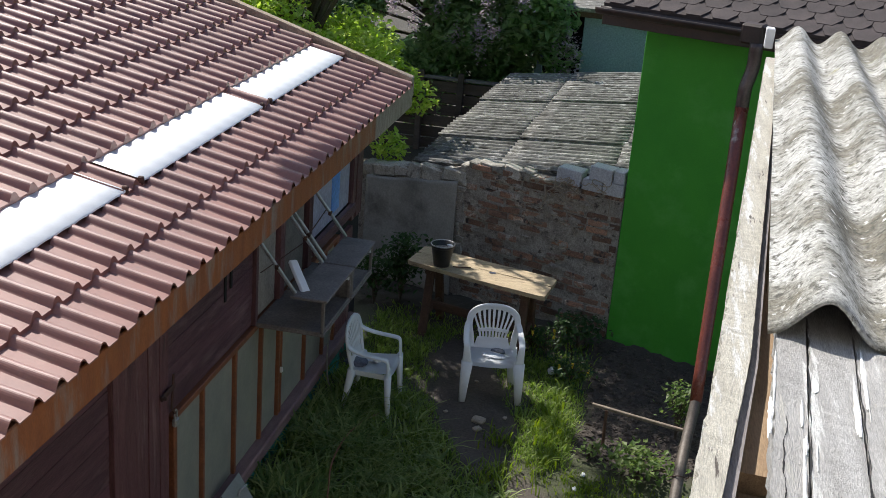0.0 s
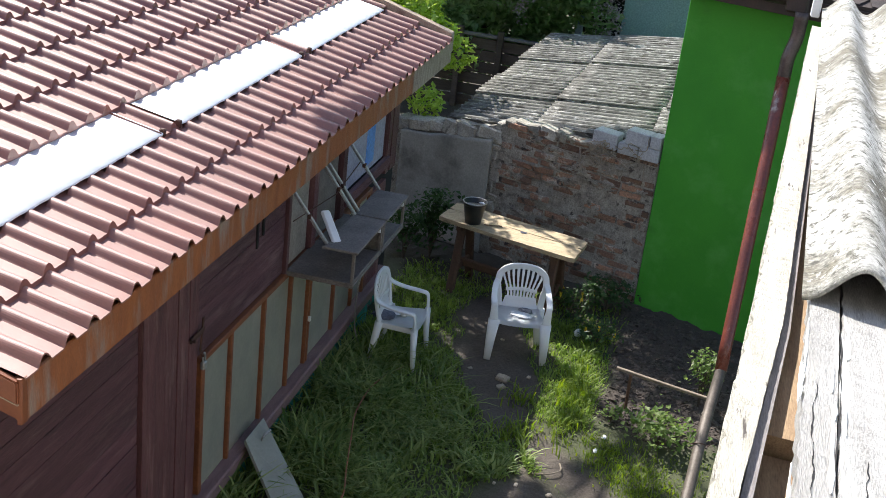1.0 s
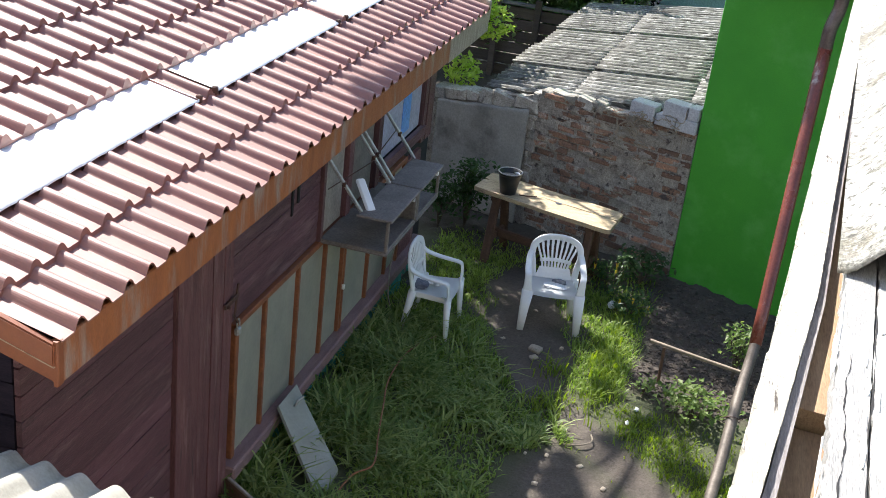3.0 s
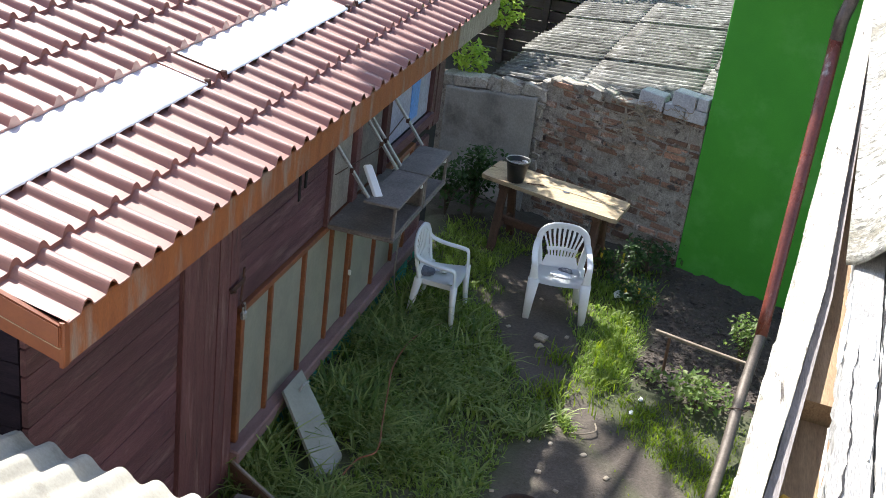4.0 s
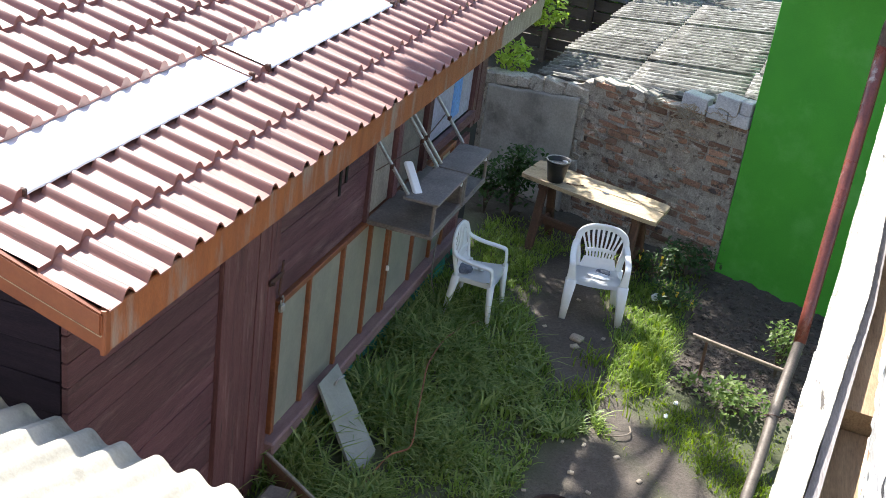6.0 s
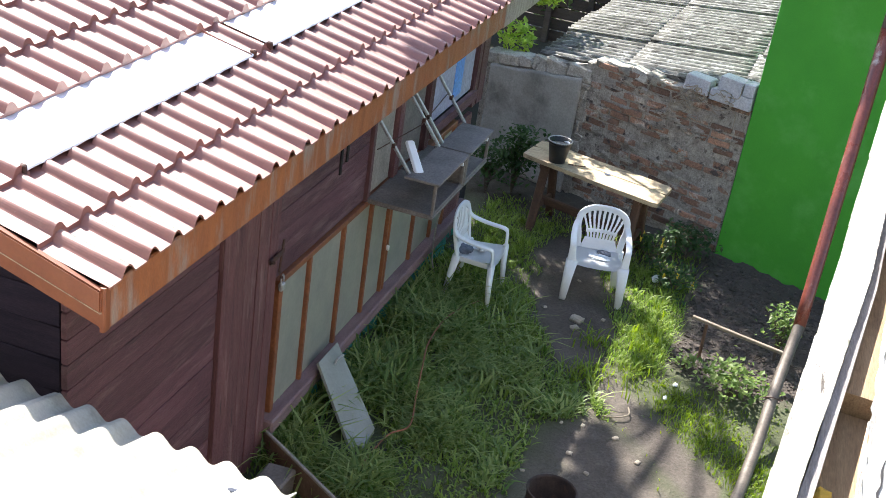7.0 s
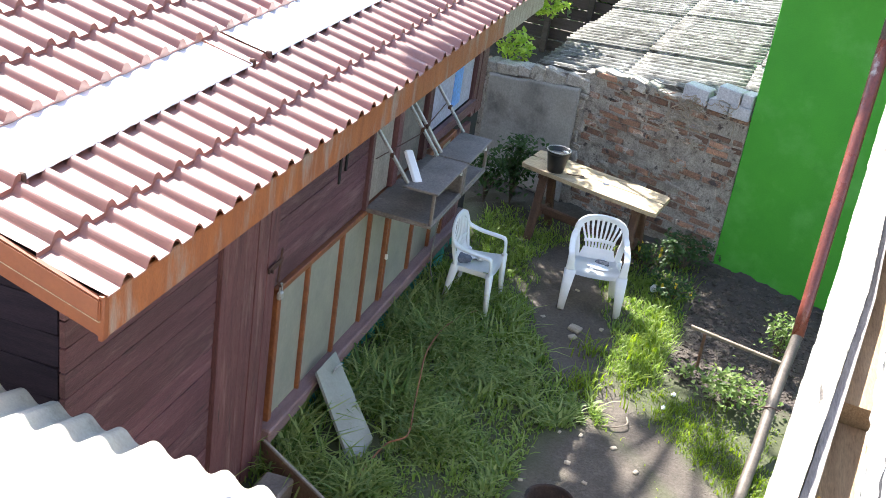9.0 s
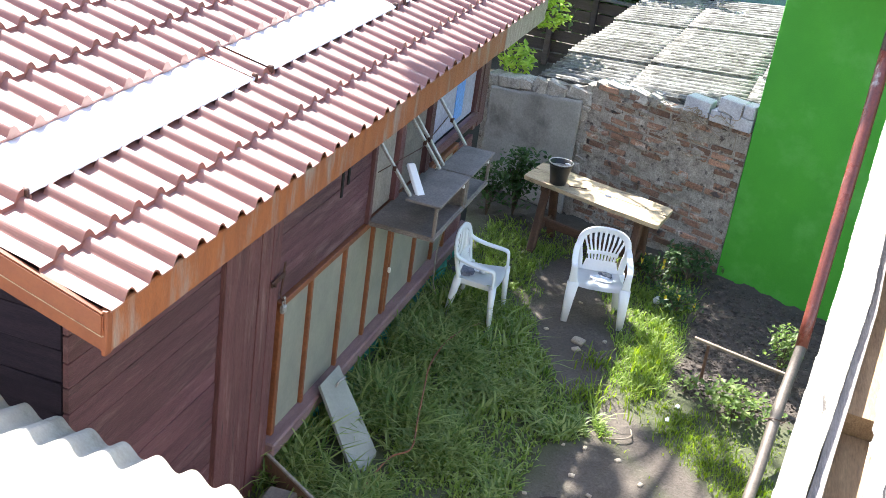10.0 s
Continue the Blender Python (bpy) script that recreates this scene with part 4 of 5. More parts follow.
house_part("gutter", half_gutter(), GUTTER, "dark brown half-round gutter", smooth=True)
outlet = block((0.99, -0.49, 3.14), (1.18, -0.33, 3.31), 0.02)
house_part("gutter_outlet", outlet, GUTTER, "dark boxy gutter outlet")
down = thing("downpipe", (0.63, 10.0, 0), "slanting red-brown metal downpipe with a bare grey end", "downpipe")
bm = tube(smooth_path([(0.665, 10.02, 3.16), (0.668, 10.02, 3.02), (0.662, 10.02, 2.93), (0.632, 10.0, 2.80), (0.63, 10.0, 2.70), (0.63, 10.0, 2.6)], 3), 0.056, sides=14)
part("elbow", bm, ELBOW, down, "scuffed dark metal elbow", smooth=True)
FALL = [Vector(p) for p in ((0.63, 10.0, 2.62), (0.559, 8.583, 0.572), (0.506, 8.15, 0.39), (0.480, 7.86, 0.288), (0.450, 7.48, 0.10), (0.405, 7.02, 0.03), (0.37, 6.7, 0.02))]
part("pipe", tube([FALL[0].lerp(FALL[1], k / 10) for k in range(11)], [0.056 - 0.0008 * k for k in range(11)], sides=16), PIPE, down, smooth=True)
part("outflow", tube([FALL[1] - (FALL[1] - FALL[0]).normalized() * 0.04] + FALL[1:], 0.042, sides=16), GREYPIPE, down, "bare grey zinc end of the pipe", smooth=True)
slant = (FALL[1] - FALL[0]).normalized()
for p, metal in ((FALL[0], PIPE), (FALL[1], GREYPIPE), (FALL[2], GREYPIPE), (FALL[3], GREYPIPE), (FALL[4], GREYPIPE)):
    part("collar", tube([p - slant * 0.012, p + slant * 0.012], 0.058 if p is FALL[0] else 0.0455, sides=16), metal, down, smooth=True)
c = FALL[3] + Vector((0.075, 0, 0.03))
part("wire_clamp", tube(smooth_path([FALL[3] + Vector((-0.062, 0, 0)), FALL[3] + Vector((0, -0.045, 0.045)), FALL[3] + Vector((0.062, 0, 0.01)), c], 4), 0.004, sides=6), RUST, down, "twisted rusty wire")
stay = FALL[0].lerp(FALL[1], 0.12)
part("bracket", tube([stay, (0.67, 10.55, 2.45)], 0.009, sides=6), RUST, down)

# ---- the neighbour's low shed with a weathered corrugated roof ----
low_shed = thing("low_shed", (-1.2, 14.0, 0), "low shed under weathered grey corrugated fibre-cement sheets", "shed")
NL, NR, FL, FR = Vector((-2.51, 11.64, 1.28)), Vector((0.15, 10.94, 1.61)), Vector((-2.18, 16.5, 1.33)), Vector((0.30, 16.3, 1.66))


def low_roof(s, t):
    """A place on the low roof: s across from the shed side, t away from the wall."""
    return (NL.lerp(NR, s)).lerp(FL.lerp(FR, s), t)


def corrugated(s0, s1, t0, t1, lift):
    S, T = np.linspace(s0, s1, 7), np.linspace(t0, t1, int((t1 - t0) * 5.0 / 0.130 * 10) + 2)
    co = lambda A, B: [np.array([[low_roof(float(a), float(b))[k] for a, b in zip(ra, rb)] for ra, rb in zip(A, B)]) for k in range(3)]
    def place(A, B):
        x, y, z = co(A, B)
        return x, y, z + lift + 0.044 * np.cos(2 * np.pi * B * 5.0 / 0.130) + 0.012 * (1 - (A - s0) / (s1 - s0))
    return grid_mesh("roof_sheet", S, T, place, ASBESTOS)


cols, lines = (0.0, 0.36, 0.80, 1.0), (0.0, 0.23, 0.43, 0.62, 0.82, 1.0)
for i in range(3):
    for j in range(5):
        shift = random.Random(i * 7 + j).uniform(-0.008, 0.008)
        sheet = part("roof_sheet", corrugated(cols[i] + shift, cols[i + 1] + 0.02 + shift, lines[j], lines[j + 1] + 0.006, 0.012 * i + 0.016 * (j % 2)), ASBESTOS, low_shed)
        thicken(sheet, 0.007)
part("wall", slab([(-2.4, 11.95, 0), (-2.12, 16.4, 0), (-2.12, 16.4, 1.30), (-2.4, 11.95, 1.30)], -0.1), FENCE, low_shed)
part("wall", slab([(-2.1, 16.38, 0), (0.25, 16.2, 0), (0.25, 16.2, 1.55), (-2.1, 16.38, 1.27)], 0.1), FENCE, low_shed)
part("wall", slab([(-2.38, 11.98, 0), (-0.1, 11.25, 0), (-0.1, 11.25, 1.55), (-2.38, 11.98, 1.27)], -0.08), FENCE, low_shed)

# ---- behind: fence, blue-grey shed ----
fence = thing("board_fence", (-4.5, 16.9, 0), "dark weathered horizontal board fence", "fence")
FENCE_UNIT = unit("fence_board", FENCE, 0.03)
for k in range(6):
    fit(fence, "fence_board", FENCE_UNIT, (-7.0, 16.9, 0.02 + 0.175 * k), (-2.25, 16.93, 0.02 + 0.175 * k + 0.155))
for x in (-6.2, -4.9, -3.6, -3.0, -2.35):
    part("post", block((x, 16.80, 0), (x + 0.09, 16.89, 1.2), 0.008), FENCE, fence)
part("top_rail", block((-7.0, 16.86, 1.08), (-2.25, 16.96, 1.12), 0.006), LATH, fence, "pale grey top rail")

blue_shed = thing("blue_shed", (0.2, 18.2, 0), "blue-grey rendered outbuilding with a dark doorway", "outbuilding")
part("front_wall", block((-1.32, 17.5, 0), (2.6, 17.65, 2.26), 0.008), BLUEWALL, blue_shed)
# a black panel stands in for the shade inside the doorway
part("doorway", block((-1.92, 17.9, 0), (-1.32, 18.0, 2.26), 0.0), BLACK, blue_shed, "black panel as the shade inside the open doorway")
part("door_post", block((-1.98, 17.5, 0), (-1.88, 17.65, 2.26), 0.008), BLUEWALL, blue_shed)
part("rear_wall", block((-1.9, 19.4, 0), (2.6, 19.5, 2.6), 0.0), BLUEWALL, blue_shed)
part("roof", slab([(-1.95, 17.3, 2.27), (2.8, 17.3, 2.27), (2.8, 19.7, 2.75), (-1.95, 19.7, 2.75)], 0.06), ASBESTOS, blue_shed, "grey sheet roof")
part("eave_beam", block((-1.92, 17.34, 2.13), (2.75, 17.42, 2.24), 0.006), TRESTLE, blue_shed, "brown eave beam")

# ---- the near outbuilding: deck boards, bleached edge board and corrugated sheet ----
RUN = Vector((math.sin(radians(4.2)), math.cos(radians(4.2)), -0.02)).normalized()
OUT = Vector((RUN.y, -RUN.x, 0)).normalized()
NEAR = Vector((0.219, 1.847, 3.97))


def on_near(u, d, w):
    """u to the building's side, d along its roof, w above the sheet's valley."""
    return NEAR + OUT * u + RUN * d + Vector((0, 0, w))


outbuilding = thing("outbuilding", on_near(1.4, 1.0, -3.97), "old outbuilding with bleached boards and a lichened corrugated roof", "outbuilding")


def opening(d):
    """How far the edge timbers stand off the deck: a gap that widens towards the house."""
    return 0.028 * min(max(-d / 0.6, 0.0), 1.5)


def near_bar(u0, u1, d0, d1, w0, w1, steps=24, wobble=0.004, seed=1, off0=0.0, off1=0.0):
    """A worn timber along the roof edge with uneven sides."""
    r = random.Random(seed)
    bm = bmesh.new()
    rings = []
    for k in range(steps + 1):
        d = d0 + (d1 - d0) * k / steps
        j = lambda: r.uniform(-wobble, wobble)
        l, h = u0 - off0 * opening(d), u1 - off1 * opening(d)
        rings.append([bm.verts.new(on_near(u + a, d, w + b)) for u, w, a, b in ((l, w0, j(), 0), (h, w0, 0, 0), (h, w1, j() * 0.15, j() * 0.15), ((l + h) / 2, w1, 0, j() * 0.5), (l, w1, j(), j() * 0.4))])
    for a, b in zip(rings, rings[1:]):
        for k in range(5):
            bm.faces.new((a[k], a[(k + 1) % 5], b[(k + 1) % 5], b[k]))
    bm.faces.new(rings[0])
    bm.faces.new(rings[-1][::-1])
    return bm


part("edge_board", near_bar(-0.068, -0.018, -1.2, 3.35, -0.20, -0.045, 300, 0.0042, 2, 0.25, 0.85), PALEBOARD, outbuilding, "sun-bleached peeling edge board")
part("lath", near_bar(-0.017, -0.004, -1.2, 3.3, -0.20, -0.062, 60, 0.001, 3, 0.85, 0.75), LATH, outbuilding, "grey wooden lath")
part("rafter", near_bar(-0.06, 0.05, -1.2, -0.32, -0.34, -0.125, 10, 0.001, 4), RAFTER, outbuilding, "bare brown rafter")
part("rafter", near_bar(-0.05, 0.05, -0.315, 3.2, -0.30, -0.095, 10, 0.001, 5), RAFTER, outbuilding, "bare brown rafter")
for k, (u0, u1, d0, d1) in enumerate(((0.017, 0.062, -1.2, 0.5), (0.066, 0.135, -1.2, 0.5), (0.139, 0.24, -1.2, 0.5), (0.245, 0.36, -1.2, 0.5), (0.365, 0.50, -1.2, 0.5))):
    part("deck_board", near_bar(u0, u1, d0, d1, -0.05, -0.004, 90, 0.0028, 20 + k), PEELING, outbuilding, "grey deck board with peeling white paint")


def flake_strips():
    """Curled flakes of old white paint standing on the boards."""
    r = random.Random(8)
    bm = bmesh.new()
    for k in range(40):
        u, d = r.choice((0.058, 0.131, 0.236, 0.145, 0.07, 0.012, 0.25)) + r.uniform(-0.004, 0.004), r.uniform(-0.95, -0.02)
        L, W = r.uniform(0.05, 0.24), r.uniform(0.0012, 0.006)
        rows = []
        for i in range(6):
            t = i / 5
            half = W * math.sin(math.pi * (0.15 + 0.7 * t)) * r.uniform(0.35, 1.2)
            rows.append([bm.verts.new(on_near(u + s * half, d + L * (t - 0.5), -0.0035 + (0.0006 if s else 0.0026))) for s in (-1, 0, 1)])
        for a, b in zip(rows, rows[1:]):
            bm.faces.new((a[0], a[1], b[1], b[0]))
            bm.faces.new((a[1], a[2], b[2], b[1]))
    tagged(part("paint_flake", bm, FLAKE, outbuilding, "curled flakes of white paint"), kind="stuff")


flake_strips()


def crack_lines():
    r = random.Random(9)
    bm = bmesh.new()
    for u, d0, d1 in ((0.064, -1.1, -0.05), (0.137, -1.1, -0.03), (0.242, -1.1, 0.0), (0.10, -0.9, -0.5), (0.19, -0.7, -0.2), (0.205, -1.1, -0.75), (0.033, -0.8, -0.3)):
        pts = [on_near(u + 0.002 * math.sin(k * 0.35 + u * 90) + r.uniform(-0.0016, 0.0016), d0 + (d1 - d0) * k / 30, -0.0030) for k in range(31)]
        pts = smooth_path(pts, 2)
        side = [0.0002 + 0.0017 * abs(math.sin(k * 0.21 + u * 50)) * r.uniform(0.3, 1.0) * min(1.0, 0.2 * min(k, len(pts) - 1 - k)) for k in range(len(pts))]
        rows = [(bm.verts.new(p - OUT * w), bm.verts.new(p + OUT * w)) for p, w in zip(pts, side)]
        for a, b in zip(rows, rows[1:]):
            bm.faces.new((a[0], a[1], b[1], b[0]))
    tagged(part("crack", bm, BLACK, outbuilding, "dark cracks along the boards"), kind="stuff")


crack_lines()


def near_sheet(d0, d1, u1, lift):
    us, ds = np.arange(0.0, u1, 0.180 / 14), np.linspace(d0, d1, 40)
    def place(U, Dd):
        W = lift + 0.030 - 0.034 * np.cos(2 * np.pi * U / 0.180) + 0.0015 * np.sin(9 * Dd + 5 * U)
        U = U - 0.012 * Dd
        o, r = OUT, RUN
        return tuple(NEAR[k] + o[k] * U + r[k] * Dd + (W if k == 2 else 0) for k in range(3))
    return grid_mesh("roof_sheet", us, ds, place, LICHEN)


for d0, d1, lift in ((0.0, 1.9, 0.008), (1.78, 3.62, 0.0)):
    thicken(part("roof_sheet", near_sheet(d0, d1, 2.6, lift), LICHEN, outbuilding, "lichened corrugated fibre-cement sheet"), 0.007)
bm = bmesh.new()
for u in (0.09, 0.27, 0.45, 0.63):
    for d in (1.83, 3.45):
        tube([on_near(u - 0.012 * d, d, 0.045), on_near(u - 0.012 * d, d, 0.064)], 0.006, bm, 6)
tagged(part("roof_screw", bm, RUST, outbuilding, "dark roof screws"), kind="stuff")
part("gable_end", slab([on_near(-0.02, 3.56, -3.9), on_near(2.6, 3.56, -3.9), on_near(2.6, 3.56, -0.02), on_near(-0.02, 3.56, -0.02)], -0.12), HOUSE, outbuilding)
part("side_wall", slab([on_near(0.06, -2.0, -3.95), on_near(0.06, 3.5, -3.84), on_near(0.06, 3.5, -0.3), on_near(0.06, -2.0, -0.36)], -0.15), HOUSE, outbuilding)
part("verge_end", block(on_near(-0.085, 3.56, -0.04), on_near(-0.052, 3.62, 0.05), 0.004), WHITE, outbuilding, "white verge end piece")

# ---- the house the camera looks out of, and its lean-to roof ----
own = thing("own_house", (0, -0.9, 0), "pale rendered house wall behind the yard", "house", kind="structure")
part("wall", block((-9, -1.1, 0), (7, -0.9, 7.5), 0.0), HOUSE, own)
lean_to = thing("lean_to", (-3.0, 1.3, 0), "lean-to under pale corrugated sheets", "lean-to")


def lean_sheet(x0, x1, lift):
    xs, ys = np.arange(x0, x1, 0.158 / 14), np.linspace(3.345, -0.85, 22)
    return grid_mesh("roof_sheet", xs, ys, lambda X, Y: (X, Y - 0.085 * (X + 2.55), 1.935 + 0.32 * (3.345 - Y) + lift + 0.024 * np.cos(2 * np.pi * (X + 2.526) / 0.158)), SHEET)


for x0, x1, lift in ((-4.9, -3.55, 0.0), (-3.62, -2.28, 0.006), (-2.36, -1.28, 0.012)):
    thicken(part("roof_sheet", lean_sheet(x0, x1, lift), SHEET, lean_to, "pale weathered corrugated sheet"), 0.006)
part("beam", block((-4.9, 3.02, 1.81), (-1.3, 3.10, 1.91), 0.006), TRESTLE, lean_to)
for x in (-4.8, -3.0, -1.42):
    part("post", block((x, 3.02, 0), (x + 0.09, 3.11, 1.81), 0.006), TRESTLE, lean_to)


# ---- white plastic chairs ----
def plastic_chair(m, label):
    """A stacking garden chair: fan back, loop arms, splayed legs. It faces -y at its own origin."""
    ob = thing("plastic_chair", (0, 0, 0), label, "chair", "white garden chairs")
    bm = bmesh.new()
    rows = []
    for y, half, z in ((-0.255, 0.215, 0.385), (-0.25, 0.228, 0.415), (-0.21, 0.232, 0.430), (-0.08, 0.225, 0.418), (0.08, 0.205, 0.412), (0.20, 0.185, 0.425)):
        rows.append([bm.verts.new((half * k, y - 0.012 * (1 - k * k) * (y < -0.1), z + 0.012 * abs(k) ** 3)) for k in (-1, -0.8, -0.4, 0, 0.4, 0.8, 1)])
    for a, b in zip(rows, rows[1:]):
        for i in range(6):
            bm.faces.new((a[i], a[i + 1], b[i + 1], b[i]))
    bmesh.ops.solidify(bm, geom=bm.faces[:], thickness=0.02)
    part("seat", bm, PLASTIC, ob, smooth=True)
    arch = smooth_path([(-0.20, 0.185, 0.42), (-0.215, 0.215, 0.55), (-0.235, 0.235, 0.66), (-0.215, 0.262, 0.765), (-0.13, 0.283, 0.828), (0, 0.290, 0.845),
                        (0.13, 0.283, 0.828), (0.215, 0.262, 0.765), (0.235, 0.235, 0.66), (0.215, 0.215, 0.55), (0.20, 0.185, 0.42)], 5)
    back = part("backrest", sweep(bmesh.new(), arch, 0.030, 0.058, (0, 1, 0.1)), PLASTIC, ob, smooth=True)
    part("lower_panel", sweep(bmesh.new(), [(0, 0.178, 0.425), (0, 0.20, 0.475), (0, 0.213, 0.535)], [0.35, 0.31, 0.28], 0.014, (1, 0, 0)), PLASTIC, back)
    part("cross_bar", sweep(bmesh.new(), smooth_path([(-0.15, 0.215, 0.605), (0, 0.232, 0.615), (0.15, 0.215, 0.605)], 4), 0.034, 0.014, (0, 0, 1)), PLASTIC, back)
    for k in range(-4, 5):
        x0, x1 = 0.029 * k, 0.047 * k
        top_z = 0.838 - 0.0052 * k * k
        part("slat", sweep(bmesh.new(), smooth_path([(x0, 0.208, 0.50), (x0 * 1.15, 0.222, 0.60), (x1 * 0.95, 0.252, 0.72), (x1 * 1.05, 0.282, top_z)], 3), [0.019] * 7 + [0.025] * 3, 0.012, (1, 0, 0)), PLASTIC, back)
    for s in (-1, 1):
        arm = smooth_path([(0.235 * s, 0.235, 0.69), (0.252 * s, 0.19, 0.655), (0.262 * s, 0.05, 0.625), (0.265 * s, -0.12, 0.612), (0.262 * s, -0.215, 0.600), (0.258 * s, -0.24, 0.55), (0.250 * s, -0.248, 0.43)], 4)
        part("armrest", sweep(bmesh.new(), arm, [0.055] * (len(arm) - 6) + [0.058, 0.06, 0.064, 0.07, 0.078, 0.088], 0.024, (1, 0, 0.0)), PLASTIC, ob, smooth=True)
        part("leg", sweep(bmesh.new(), [(0.245 * s, -0.242, 0.43), (0.258 * s, -0.255, 0.22), (0.268 * s, -0.275, 0.0)], [0.105, 0.082, 0.058], [0.065, 0.052, 0.04], (1, 0, 0)), PLASTIC, ob, smooth=True)
        part("leg", sweep(bmesh.new(), [(0.200 * s, 0.185, 0.43), (0.212 * s, 0.225, 0.22), (0.225 * s, 0.265, 0.0)], [0.095, 0.08, 0.06], [0.085, 0.065, 0.045], (1, 0, 0)), PLASTIC, ob, smooth=True)
        part("skirt", sweep(bmesh.new(), [(0.222 * s, -0.23, 0.40), (0.205 * s, 0.0, 0.40), (0.195 * s, 0.19, 0.40)], 0.018, 0.05, (1, 0, 0)), PLASTIC, ob)
    ob.matrix_basis = m @ Matrix.Diagonal((0.90, 0.73, 0.865, 1))
    return ob


plastic_chair(pose(-1.158, 9.300, 0.0, rz=11.8), "white plastic garden chair with a fan back, paper on its seat")
plastic_chair(pose(-2.085, 8.775, 0.0, rz=91.0), "white plastic garden chair turned sideways, rag on its seat")


def crumple(name, at, size, material, seed, label, category):
    r = random.Random(seed)
    bm = bmesh.new()
    bmesh.ops.create_icosphere(bm, subdivisions=2, radius=1.0)
    for v in bm.verts:
        f = r.uniform(0.7, 1.15)
        v.co = Vector((v.co.x * size[0] * f, v.co.y * size[1] * f, max(v.co.z, -0.4) * size[2] * f + size[2] * 0.4)) + Vector(at)
    lone(name, bm, material, label, category)


crumple("paper", (-1.15, 9.27, 0.37), (0.11, 0.07, 0.014), PAPER, 1, "crumpled pale paper lying on a chair seat", "paper")
crumple("rag", (-1.12, 9.36, 0.37), (0.07, 0.04, 0.022), RAG, 2, "dark rag lying on a chair seat", "rag")
crumple("rag", (-2.213, 8.707, 0.37), (0.10, 0.08, 0.04), RAG, 3, "dark blue-grey rag on a chair seat", "rag")
crumple("cup", (-2.061, 8.791, 0.37), (0.03, 0.03, 0.045), PAPER, 4, "small white cup on a chair seat", "cup")
crumple("paper", (-2.169, 8.835, 0.37), (0.10, 0.07, 0.012), PAPER, 6, "crumpled newspaper on a chair seat", "paper")


# ---- the trestle table and the pot ----
table = thing("trestle_table", (-1.46, 10.37, 0), "rough pine trestle table with a stained two-plank top", "table")
corners = [Vector(c) for c in ((-2.185, 10.33, 0.72), (-0.815, 9.905, 0.72), (-0.755, 10.41, 0.72), (-2.11, 10.81, 0.72))]


def plank_top(v0, v1, seed):
    """One plank of the top, between two fractions of its depth, with uneven edges."""
    r = random.Random(seed)
    bm = bmesh.new()
    rings = []
    for k in range(25):
        t = k / 24
        a, b = corners[0].lerp(corners[1], t), corners[3].lerp(corners[2], t)
        e = 0.012 if k in (0, 24) else 0.0
        p, q = a.lerp(b, v0 + e * 3 + r.uniform(-0.006, 0.006)), a.lerp(b, v1 - e * 3 + r.uniform(-0.006, 0.006))
        sag = Vector((0, 0, 0.003 * math.sin(7 * t + seed)))
        rings.append([bm.verts.new(c) for c in (p + sag, q + sag, q - Vector((0, 0, 0.038)), p - Vector((0, 0, 0.038)))])
    for a, b in zip(rings, rings[1:]):
        for k in range(4):
            bm.faces.new((a[k], a[(k + 1) % 4], b[(k + 1) % 4], b[k]))
    bm.faces.new(rings[0])
    bm.faces.new(rings[-1][::-1])
    return bm


part("top_plank", plank_top(0.0, 0.545, 1), TABLETOP, table, "pale worn pine plank")
part("top_plank", plank_top(0.56, 1.0, 2), TABLETOP, table, "pale worn pine plank")
for t in (0.15, 0.85):
    f, b = corners[0].lerp(corners[1], t), corners[3].lerp(corners[2], t)
    mid = (f + b) / 2
    part("cross_rail", sweep(bmesh.new(), [f.lerp(b, 0.08) - Vector((0, 0, 0.07)), f.lerp(b, 0.92) - Vector((0, 0, 0.07))], 0.05, 0.06, (1, 0, 0)), TRESTLE, table)
    for way in (0.0, 1.0):
        p = f.lerp(b, 0.3 + 0.4 * way)
        q = f.lerp(b, -0.02 + 1.04 * way)
        part("leg", sweep(bmesh.new(), [(p.x, p.y, 0.66), (q.x, q.y, 0.0)], 0.075, 0.05, (1, -0.3, 0)), TRESTLE, table)
    part("tie", sweep(bmesh.new(), [(f.lerp(b, 0.12).x, f.lerp(b, 0.12).y, 0.22), (f.lerp(b, 0.88).x, f.lerp(b, 0.88).y, 0.22)], 0.04, 0.06, (1, 0, 0)), TRESTLE, table)
a, b = corners[0].lerp(corners[3], 0.5), corners[1].lerp(corners[2], 0.5)
part("stretcher", sweep(bmesh.new(), [(a.lerp(b, 0.13).x, a.lerp(b, 0.13).y, 0.24), (a.lerp(b, 0.87).x, a.lerp(b, 0.87).y, 0.24)], 0.04, 0.08, (0, 1, 0)), TRESTLE, table)


def lathe(profile, at, sides=28):
    bm = bmesh.new()
    rings = [[bm.verts.new((at[0] + r * math.cos(2 * math.pi * k / sides), at[1] + r * math.sin(2 * math.pi * k / sides), at[2] + z)) for k in range(sides)] for r, z in profile]
    for a, b in zip(rings, rings[1:]):
        for k in range(sides):
            bm.faces.new((a[k], a[(k + 1) % sides], b[(k + 1) % sides], b[k]))
    bm.faces.new(rings[0][::-1])
    bm.faces.new(rings[-1])
    return bm


